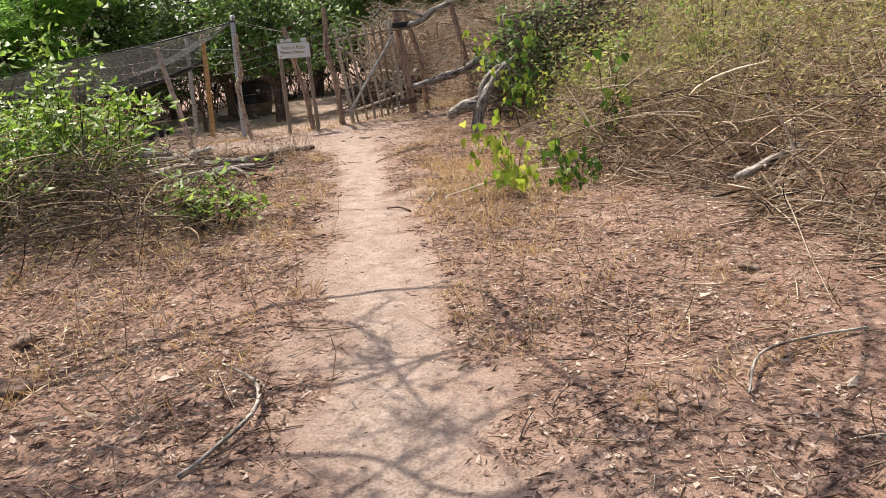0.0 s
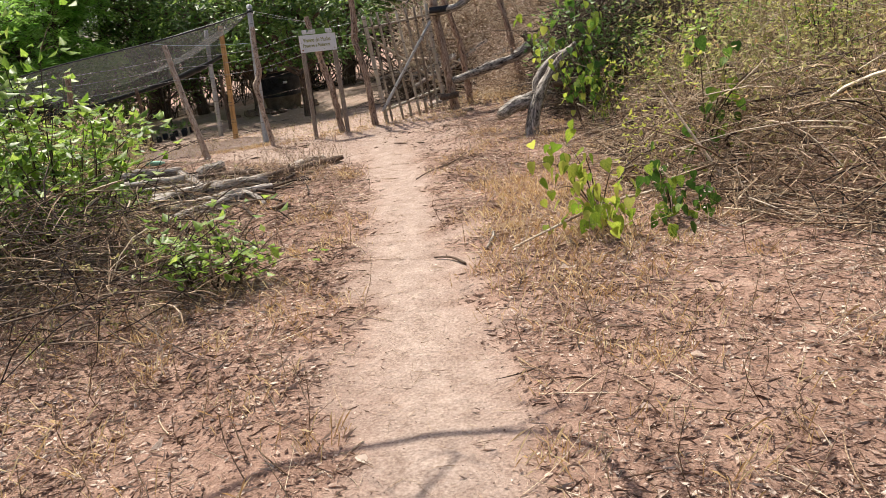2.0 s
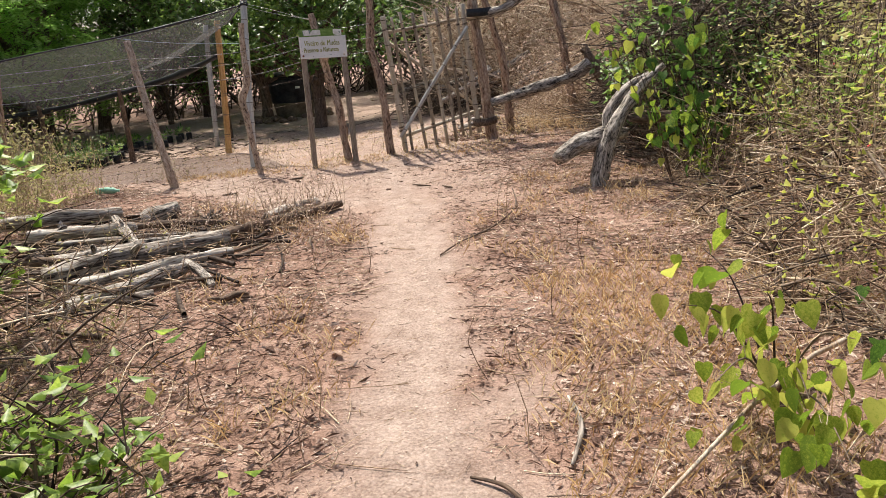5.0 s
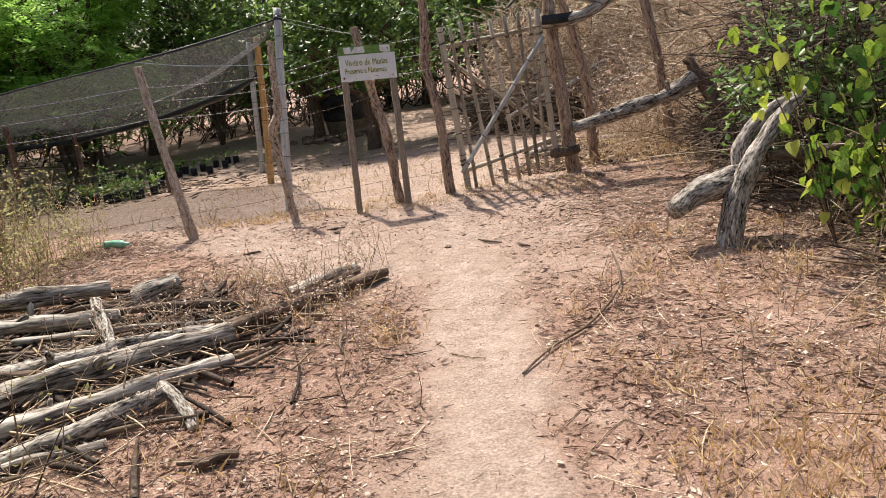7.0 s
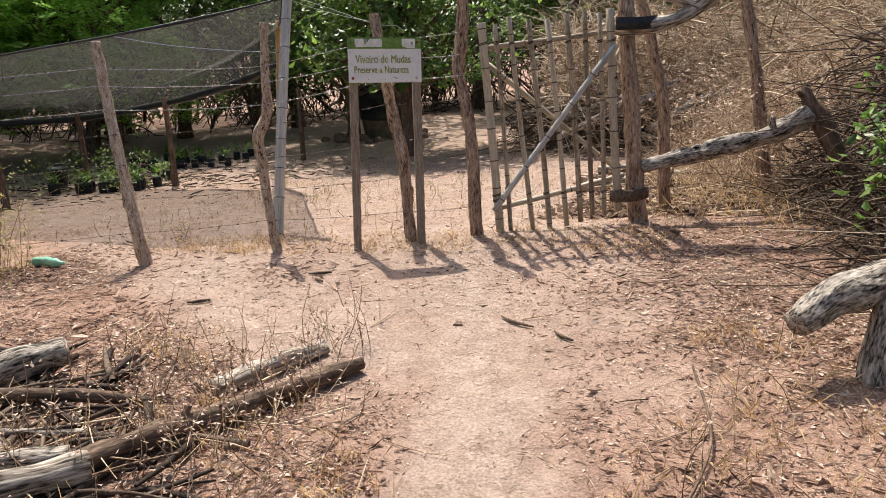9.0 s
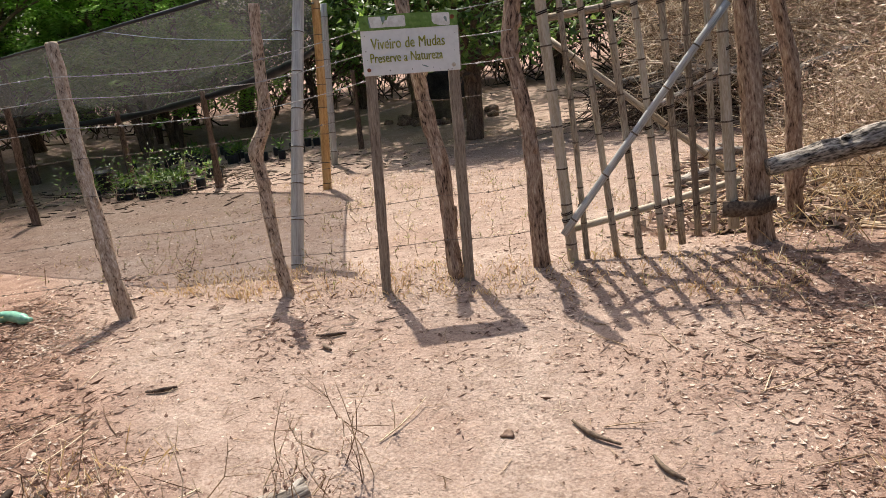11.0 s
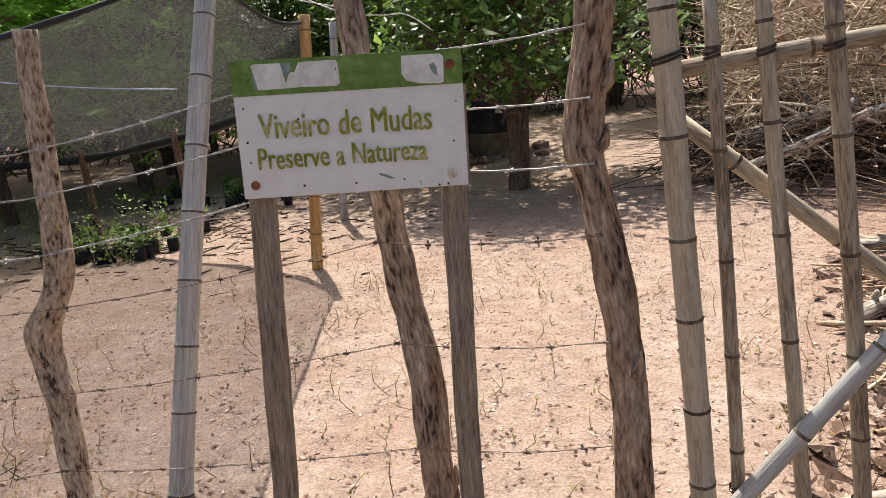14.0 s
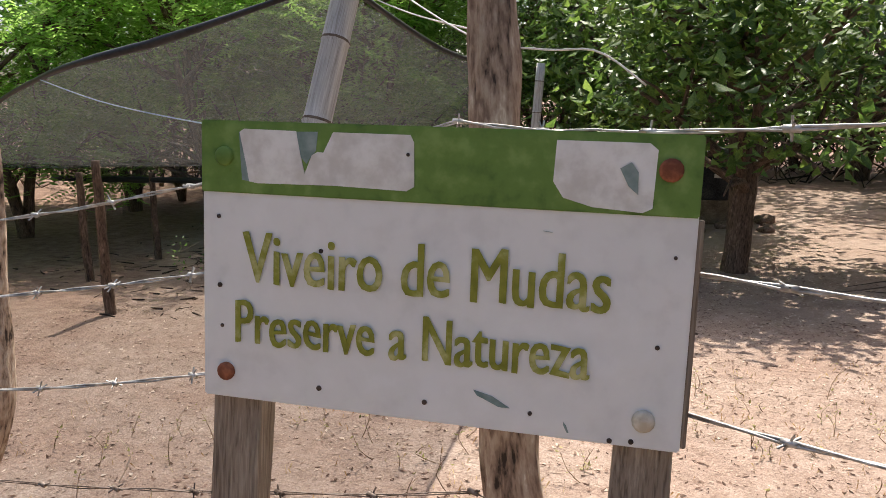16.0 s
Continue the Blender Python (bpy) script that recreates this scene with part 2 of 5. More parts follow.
# ---------------------------------------------------------------- mesh helpers
class Geo:
    """Vertices and faces gathered in lists; mats holds one slot index a face."""

    def __init__(self):
        self.v, self.f, self.m, self.grain = [], [], [], []

    def face(self, idx, slot=0):
        self.f.append(idx), self.m.append(slot)

    def tube(self, pts, radii, sides=8, rough=0.0, freq=6.0, slots=None, cap=True):
        """A tube along pts; rough sets furrows and knots in its skin."""
        pts = [Vector(p) for p in pts]
        base, n = len(self.v), len(pts)
        up, run, shift = None, 0.0, 7.0 * noise.noise(pts[0] * 3.1 + Vector((base * 0.37, 0, 0)))
        for i, p in enumerate(pts):
            run += (p - pts[i - 1]).length if i else 0.0
            d = (pts[min(i + 1, n - 1)] - pts[max(i - 1, 0)]).normalized()
            if up is None:
                up = d.orthogonal()
            up = (up - d * up.dot(d)).normalized()
            side = d.cross(up)
            r = radii[i] if isinstance(radii, (list, tuple)) else radii
            for k in range(sides):
                a = 2 * math.pi * k / sides
                w = up * math.cos(a) + side * math.sin(a)
                rr = r
                if rough:
                    q = p + w * r
                    furrow = noise.noise(Vector((2.6 * math.cos(a) + shift, 2.6 * math.sin(a), run * freq * 0.7)))
                    crack = noise.noise(Vector((5.5 * math.cos(a), 5.5 * math.sin(a) + shift, run * freq * 1.6)))
                    rr = r * (1 + rough * (furrow + 0.55 * crack + 0.7 * noise.noise(q * freq * 1.3)))
                self.v.append(p + w * rr)
                self.grain.append((r * math.cos(a) + shift, r * math.sin(a), run))
        for i in range(n - 1):
            for k in range(sides):
                a, b2 = base + i * sides + k, base + i * sides + (k + 1) % sides
                self.face((a, b2, b2 + sides, a + sides), slots[i] if slots else 0)
        if cap and sides > 3:
            self.face(tuple(base + k for k in reversed(range(sides))))
            self.face(tuple(base + (n - 1) * sides + k for k in range(sides)))
        return self

    def leaf(self, p, along, across, length, width, fold=0.15, slot=0):
        """A pointed leaf folded along its rib."""
        n = along.cross(across).normalized()
        b = len(self.v)
        drop = n * (length * fold)
        self.v += [p, p + along * length * 0.45 + across * width / 2 + drop, p + along * length - drop * 0.6, p + along * length * 0.45 - across * width / 2 + drop]
        self.face((b, b + 1, b + 2), slot), self.face((b, b + 2, b + 3), slot)

    def block(self, lo, hi, slot=0):
        b = len(self.v)
        self.v += [Vector((x, y, z)) for x in (lo[0], hi[0]) for y in (lo[1], hi[1]) for z in (lo[2], hi[2])]
        for q in ((0, 1, 3, 2), (4, 6, 7, 5), (0, 4, 5, 1), (2, 3, 7, 6), (0, 2, 6, 4), (1, 5, 7, 3)):
            self.face(tuple(b + i for i in q), slot)
        return self

    def disc(self, centre, r, depth, sides=14, slot=0):
        """A round head standing proud along -y, with a rounded rim."""
        b, c = len(self.v), Vector(centre)
        for rr, dy in ((r, 0), (r, -depth * 0.6), (r * 0.75, -depth)):
            self.v += [c + Vector((rr * math.cos(2 * math.pi * k / sides), dy, rr * math.sin(2 * math.pi * k / sides))) for k in range(sides)]
        for j in range(2):
            for k in range(sides):
                k2 = (k + 1) % sides
                self.face((b + j * sides + k, b + j * sides + k2, b + (j + 1) * sides + k2, b + (j + 1) * sides + k), slot)
        self.face(tuple(b + 2 * sides + k for k in range(sides)), slot)
        return self


def build(name, geo, mats, parent=None, label="", smooth=True):
    me = bpy.data.meshes.new(name)
    me.from_pydata([tuple(p) for p in geo.v], [], geo.f)
    for m in mats if isinstance(mats, (list, tuple)) else [mats]:
        me.materials.append(m)
    me.polygons.foreach_set("material_index", geo.m)
    me.polygons.foreach_set("use_smooth", [smooth] * len(geo.f))
    me.update()
    if len(geo.grain) == len(geo.v):
        at = me.attributes.new("grain", "FLOAT_VECTOR", "POINT")
        at.data.foreach_set("vector", [c for q in geo.grain for c in q])
    ob = new(name, me)
    if parent:
        ob.parent = parent
    if label:
        tagged(ob, label)
    return ob


def empty(name, place, label, category, group="", kind=""):
    ob = new(name)
    ob.location = place
    ob.empty_display_size = 0.1
    return tagged(ob, label, category, group, kind)


def smoothed(pts, n):
    """n points along a rounded line through pts."""
    pts = [Vector(p) for p in pts]
    out = []
    for i in range(n):
        s = i / (n - 1) * (len(pts) - 1)
        k = min(int(s), len(pts) - 2)
        f = s - k
        a, b, c, d = pts[max(k - 1, 0)], pts[k], pts[k + 1], pts[min(k + 2, len(pts) - 1)]
        out.append(0.5 * ((2 * b) + (c - a) * f + (2 * a - 5 * b + 4 * c - d) * f * f + (3 * b - a - 3 * c + d) * f ** 3))
    return out


def step(a, b, x):
    s = min(1.0, max(0.0, (x - a) / (b - a)))
    return s * s * (3 - 2 * s)


def rand_dir(flat=1.0):
    while True:
        v = Vector((U(-1, 1), U(-1, 1), U(-1, 1) * flat))
        if 0.1 < v.length < 1:
            return v.normalized()


# ---------------------------------------------------------------- ground
PATH_LINE = [(-0.1, -6), (-0.15, 0), (-0.2, 2.2), (-0.4, 3.7), (-0.57, 5.6), (-0.8, 8.4), (-0.93, 9.4), (-1.15, 10.6), (-1.3, 11.4), (-1.45, 12.2)]


def path_x(y):
    for (x0, y0), (x1, y1) in zip(PATH_LINE, PATH_LINE[1:]):
        if y <= y1:
            return x0 + (x1 - x0) * (y - y0) / (y1 - y0)
    return PATH_LINE[-1][0]


def height(x, y):
    far = 0.22 + 0.05 * max(-12.0, min(1.0, x)) - 0.062 * max(0.0, min(y - 13.0, 6.5))
    near = 0.05 + 0.05 * step(0.8, 2.5, x)
    s = step(10.0, 13.5, y)
    h = near * (1 - s) + far * s
    h += 0.95 * step(1.6, 7.0, x) * step(1.5, 6.0, y) + 0.1 * step(1.2, 5, -x) * (1 - s)
    d = abs(x - path_x(y))
    if y < 12.5:
        h -= 0.02 * (1 - step(0.2, 0.6, d))
    if abs(x) < 14 and -4 < y < 30:
        h += 0.022 * noise.noise(Vector((x * 1.1, y * 1.1, 3))) + 0.006 * noise.noise(Vector((x * 4.5, y * 4.5, 1)))
    return h


def trodden(x, y):
    """1 on bare pale sand, 0 on litter-covered earth."""
    w = 0.2 + 0.08 * noise.noise(Vector((x * 0.8, y * 0.8, 9))) + 0.17 * noise.noise(Vector((x * 3, y * 3, 5)))
    w = max(0.07, w)
    a = 1 - step(w * 0.3, w * 2.9, abs(x - path_x(y)) + 0.06 * noise.noise(Vector((x * 9, y * 9, 14))))
    a *= 1 - step(11.5, 13, y) * 0.2
    # the small clearing before the fence and the yard behind it
    clear = step(9.7, 10.8, y) * step(0.0, 0.7, x + 2.1 + 1.2 * (y - 10)) * (1 - step(-1.1, 0.3, x + 0.5 * noise.noise(Vector((x * 2, y * 2, 2)))))
    near = (1 - step(1.2, 2.8, y)) * 0.7 * (1 - step(0.3, 1.2, abs(x - path_x(y))))
    n = 0.75 + 0.5 * noise.noise(Vector((x * 1.7, y * 1.7, 21)))
    yard = step(12.8, 14, y) * (1 - step(-0.3, 0.8, x)) * 0.6 * (1 - 0.9 * step(15.5, 19, y - 0.25 * (x + 4)))
    return max(0.0, min(1.0, max(a, clear * n, near, yard * n)))


def axis(fine_lo, fine_hi, gap, mid_lo, mid_hi, mid_gap):
    out = [-600, -250, -120, -60]
    v = mid_lo
    while v < fine_lo:
        out.append(v)
        v += mid_gap
    v = fine_lo
    while v < fine_hi:
        out.append(v)
        v += gap
    v = fine_hi
    while v <= mid_hi:
        out.append(v)
        v += mid_gap
    return out + [60, 120, 250, 600]


def make_ground():
    xs, ys = axis(-5.5, 3.2, 0.06, -30, 30, 0.6), axis(0.6, 18.0, 0.06, -20, 40, 0.6)
    g = Geo()
    for y in ys:
        for x in xs:
            g.v.append(Vector((x, y, height(x, y))))
    w = len(xs)
    for j in range(len(ys) - 1):
        for i in range(w - 1):
            g.face((j * w + i, j * w + i + 1, (j + 1) * w + i + 1, (j + 1) * w + i))
    ob = build("ground", g, M_GROUND)
    at = ob.data.attributes.new("trodden", "FLOAT", "POINT")
    at.data.foreach_set("value", [trodden(p.x, p.y) if abs(p.x) < 20 and -6 < p.y < 30 else 0.2 for p in g.v])
    return tagged(ob, "pale sandy footpath through reddish earth strewn with dry leaves", "ground", kind="structure")


make_ground()


def on(x, y, up=0.0):
    return Vector((x, y, height(x, y) + up))


# ---------------------------------------------------------------- fence posts
def rough_post(name, pts, radii, label, mat, group="fence posts", category="post"):
    pts = [Vector(p) for p in pts]
    foot = on(pts[0].x, pts[0].y)
    e = empty(name, foot, label, category, group)
    n = 60
    line = smoothed([p - foot for p in pts], n)
    line[0].z = min(line[0].z, -0.05)
    rr = [0.86 * r.x for r in smoothed([(r, 0, 0) for r in radii], n)]
    g = Geo().tube(line, rr, 28, rough=0.27, freq=6)
    build("shaft", g, mat, e)
    # lifted bark slivers and broken branch stubs
    for k in range(3):
        i = rng.randrange(6, n - 6)
        d = rand_dir(0.3)
        s = Geo().tube(smoothed([line[i] + d * rr[i] * 0.7, line[i] + d * rr[i] * 1.25 + Vector((0, 0, 0.02)), line[i] + d * rr[i] * 1.4 + Vector((0, 0, 0.07))], 5), [rr[i] * 0.4, rr[i] * 0.33, rr[i] * 0.28, rr[i] * 0.2, rr[i] * 0.1], 6, 0.2)
        build("knot", s, mat, e)
    return e


rough_post("fence_post", [(-3.93, 12.16, 0), (-4.0, 12.2, 0.35), (-4.13, 12.3, 0.85), (-4.24, 12.4, 1.3), (-4.324, 12.477, 1.69)], [0.055, 0.052, 0.045, 0.045, 0.042],
           "slanting grey-brown rough wooden fence post in sand", M_BARK_PALE)
rough_post("fence_post", [(-3.03, 12.56, 0), (-3.09, 12.6, 0.35), (-3.15, 12.66, 0.75), (-3.17, 12.68, 0.95), (-3.1, 12.72, 1.15), (-3.1, 12.75, 1.5), (-3.085, 12.77, 1.8)], [0.042, 0.04, 0.043, 0.05, 0.043, 0.038, 0.034],
           "crooked knotted pale tan wooden fence post", M_BARK_PALE)
rough_post("fence_post", [(-2.02, 12.83, 0.05), (-2.06, 12.9, 0.4), (-2.1, 12.97, 0.75), (-2.2, 13.07, 1.1), (-2.3, 13.17, 1.5), (-2.365, 13.24, 1.85)], [0.052, 0.05, 0.055, 0.05, 0.045, 0.042],
           "crooked leaning fence post with peeling bark behind the sign", M_BARK)
rough_post("fence_post", [(-1.527, 12.99, 0), (-1.54, 13.0, 0.5), (-1.57, 13.03, 0.95), (-1.64, 13.06, 1.3), (-1.665, 13.08, 1.45), (-1.63, 13.1, 1.75), (-1.63, 13.1, 2.1)], [0.058, 0.055, 0.052, 0.05, 0.058, 0.05, 0.044],
           "tall reddish-brown rough gate post with peeling bark", M_BARK)
rough_post("gate_post", [(-0.27, 13.39, 0.1), (-0.31, 13.4, 0.6), (-0.37, 13.4, 1.2), (-0.42, 13.41, 1.75), (-0.43, 13.42, 1.95)], [0.085, 0.075, 0.07, 0.066, 0.065],
           "thick grey hinge post beside the bamboo gate", M_BARK, "gate posts")
rough_post("fence_post", [(-0.01, 14.0, 0.05), (-0.04, 14.0, 0.6), (-0.08, 13.98, 1.1), (-0.2, 13.95, 1.6), (-0.3, 13.92, 1.95)], [0.06, 0.058, 0.055, 0.05, 0.045],
           "dark crooked fence post behind the gate", M_BARK)
rough_post("fence_post", [(0.95, 14.55, 0.1), (0.85, 14.55, 0.7), (0.75, 14.52, 1.3), (0.62, 14.5, 1.9), (0.6, 14.5, 2.2)], [0.075, 0.065, 0.06, 0.055, 0.045],
           "dark crooked trunk-like fence post among dry brush", M_BARK)
for x, y, hgt, lx in ((-5.6, 11.7, 1.5, 0.15), (-7.6, 11.4, 1.45, -0.1)):
    rough_post("fence_post", [(x, y, -0.05), (x + lx * 0.4, y, 0.6), (x + lx, y + 0.05, hgt)], [0.05, 0.046, 0.04], "rough grey wooden fence post among weeds", M_BARK)


def bamboo(g, a, b, r, gap=0.24, sides=12, taper=0.9, offset=None):
    """A bamboo cane with swollen nodes and dark rings (slot 1)."""
    a, b = Vector(a), Vector(b)
    length = (b - a).length
    start = U(0.05, gap) if offset is None else offset
    stops = [(0, 1, 0)]
    s = start
    while s < length - 0.03:
        stops += [(s - 0.016, 1.0, 0), (s - 0.005, 1.07, 1), (s, 1.09, 1), (s + 0.004, 1.02, 0), (s + 0.02, 1.0, 0)]
        s += gap * U(0.85, 1.2)
    stops.append((length, 1, 0))
    bend = (b - a).orthogonal().normalized() * U(-0.012, 0.012)
    pts = [a.lerp(b, t / length) + bend * math.sin(math.pi * t / length) for t, _, _ in stops]
    rr = [r * k * (1 - (1 - taper) * t / length) for t, k, _ in stops]
    g.tube(pts, rr, sides, rough=0.05, freq=8, slots=[s[2] for s in stops])
    return g


def bamboo_pole(name, a, b, r, mat, label, gap=0.3):
    foot = on(a[0], a[1])
    e = empty(name, foot, label, "pole")
    build("cane", bamboo(Geo(), Vector((a[0], a[1], foot.z - 0.06)) - foot, Vector(b) - foot, r, gap), [mat, M_NODE], e)
    return e


white_pole = bamboo_pole("bamboo_pole", (-3.315, 13.165, 0), (-3.4, 14.02, 2.16), 0.047, M_BAMBOO_PALE, "leaning silver-grey bamboo pole holding up the shade net")
build("strap", Geo().tube([Vector((-3.395, 13.97, 2.03)) - white_pole.location, Vector((-3.397, 13.99, 2.075)) - white_pole.location], 0.052, 14), M_BLACKPLASTIC, white_pole, "black rubber strap")
bamboo_pole("bamboo_pole", (-4.94, 16.87, 0), (-4.86, 17.08, 1.99), 0.055, M_BAMBOO_TAN, "honey-coloured bamboo pole in the nursery yard")
bamboo_pole("bamboo_pole", (-6.08, 19.42, 0), (-5.95, 19.5, 2.0), 0.055, M_BAMBOO_PALE, "pale grey slender pole in the nursery yard")


# ---------------------------------------------------------------- gate
def make_gate():
    g0 = Vector((-1.34, 13.09, 0.1))
    e = empty("bamboo_gate", g0, "closed gate of grey bamboo canes wired to crossed braces", "gate")

    def gp(x, z, dy=0.0):
        """A point on the gate's leaf, which runs from its latch to its hinge side."""
        return Vector((x, 13.075 + (x + 1.35) * 0.25 + dy, z)) - g0

    tops = ((-1.48, 1.755), (-1.38, 1.74), (-1.28, 1.79), (-1.14, 1.77), (-1.0, 1.77), (-0.86, 1.8), (-0.73, 1.81), (-0.62, 1.8), (-0.545, 1.83))
    feet = ((-1.34, 0.03), (-1.26, 0.05), (-1.09, 0.13), (-0.96, 0.15), (-0.83, 0.18), (-0.72, 0.21), (-0.63, 0.26), (-0.54, 0.27), (-0.43, 0.29))
    sizes = (0.034, 0.018, 0.02, 0.022, 0.021, 0.022, 0.02, 0.019, 0.033)
    for (xt, zt), (xb, zb), r in zip(tops, feet, sizes):
        build("bar", bamboo(Geo(), gp(xb, zb), gp(xt, zt), r, 0.24), [M_BAMBOO, M_NODE], e)
    build("rail", bamboo(Geo(), gp(-1.45, 1.57, 0.04), gp(-0.5, 1.67, 0.04), 0.022, 0.3), [M_BAMBOO, M_NODE], e)
    build("rail", bamboo(Geo(), gp(-1.38, 0.33, 0.04), gp(-0.4, 0.57, 0.04), 0.022, 0.3), [M_BAMBOO, M_NODE], e)
    build("brace", bamboo(Geo(), gp(-1.39, 0.33, -0.045), gp(-0.5, 1.57, -0.045), 0.023, 0.3), [M_BAMBOO_PALE, M_NODE], e)
    build("brace", bamboo(Geo(), gp(-1.44, 1.45, 0.05), gp(-0.46, 0.62, 0.05), 0.02, 0.3), [M_BAMBOO, M_NODE], e)
    # wire lashings where canes cross
    for (xt, zt), (xb, zb), r in zip(tops, feet, sizes):
        for z in (1.6, 0.45, 0.36 + (xb + 1.39) * 1.0):
            f = (z - zb) / (zt - zb)
            if 0.05 < f < 0.97:
                x = xb + (xt - xb) * f
                g = Geo()
                for dz in (-0.006, 0.004):
                    g.tube([gp(x, z + dz), gp(x - 0.002, z + dz + 0.007)], r * 1.07, 10, cap=False)
                build("wire_tie", g, M_DARKNAIL, e)
    # rubber straps that hang the leaf on its post
    for z in (0.42, 1.72):
        band = Geo()
        pts = [gp(-0.5, z, -0.05), gp(-0.42, z, -0.075), gp(-0.3, z, -0.08), gp(-0.2, z + 0.01, 0.0)]
        for q in smoothed(pts, 8):
            band.v += [q + Vector((0, 0, -0.045)), q + Vector((0, 0, 0.045)), q + Vector((0.004, 0.012, 0.045)), q + Vector((0.004, 0.012, -0.045))]
        for i in range(7):
            for k in range(4):
                band.face((i * 4 + k, i * 4 + (k + 1) % 4, i * 4 + 4 + (k + 1) % 4, i * 4 + 4 + k))
        build("hinge_strap", band, M_DARKSTICK if z < 1 else M_BLACKPLASTIC, e, "worn rubber hinge strap")


make_gate()


# ---------------------------------------------------------------- barbed wire
def barbed_wire(pts, sag=0.03, mat=M_WIRE, thick=0.0019):
    line = []
    for a, b in zip(pts, pts[1:]):
        a, b = Vector(a), Vector(b)
        n = max(6, int((b - a).length / 0.07))
        for i in range(n):
            f = i / n
            p = a.lerp(b, f)
            p.z -= sag * 4 * f * (1 - f) + 0.004 * noise.noise(p * 6)
            line.append(p)
    line.append(Vector(pts[-1]))
    e = empty("barbed_wire", line[0], "strand of rusty galvanised barbed wire stapled to fence posts", "wire", "barbed wire strands")
    o = line[0]
    g = Geo()
    # two twisted strands
    for ph in (0, math.pi):
        g.tube([p - o + Vector((0, 0.0022 * math.cos(i * 1.9 + ph), 0.0022 * math.sin(i * 1.9 + ph))) for i, p in enumerate(line)], thick, 4)
    build("strand", g, mat, e)
    b = Geo()
    for p in line[1::2]:
        for _ in range(2):
            d = rand_dir() * 0.013
            b.tube([p - o - d, p - o + d], 0.0016, 3)
        b.tube([p - o - Vector((0.008, 0, 0)), p - o + Vector((0.008, 0, 0))], 0.0042, 5)
    tagged(build("barbing", b, mat, e), kind="stuff")


for za, zb, zm, zd in ((1.5, 1.48, 1.66, 1.69), (1.37, 1.36, 1.52, 1.53), (1.2, 1.2, 1.37, 1.38), (1.02, 1.05, 1.17, 1.21), (0.8, 0.8, 0.9, 0.94), (0.55, 0.56, 0.62, 0.66), (0.3, 0.32, 0.36, 0.38)):
    barbed_wire([(-9.6, 11.3, za - 0.12), (-7.66, 11.36, za - 0.1), (-5.5, 11.68, za - 0.06), (-3.95 - 0.24 * za, 12.09 + 0.18 * za, za), (-3.12 + 0.01 * zb, 12.55 + 0.08 * zb, zb),
                 (-1.98 - 0.2 * zm, 12.75 + 0.2 * zm, zm), (-1.55 - 0.05 * zd, 12.92 + 0.03 * zd, zd)], 0.015, M_WIRE if zd > 1.3 else M_WIRE_RUST, 0.0018 if zd > 1.3 else 0.001)


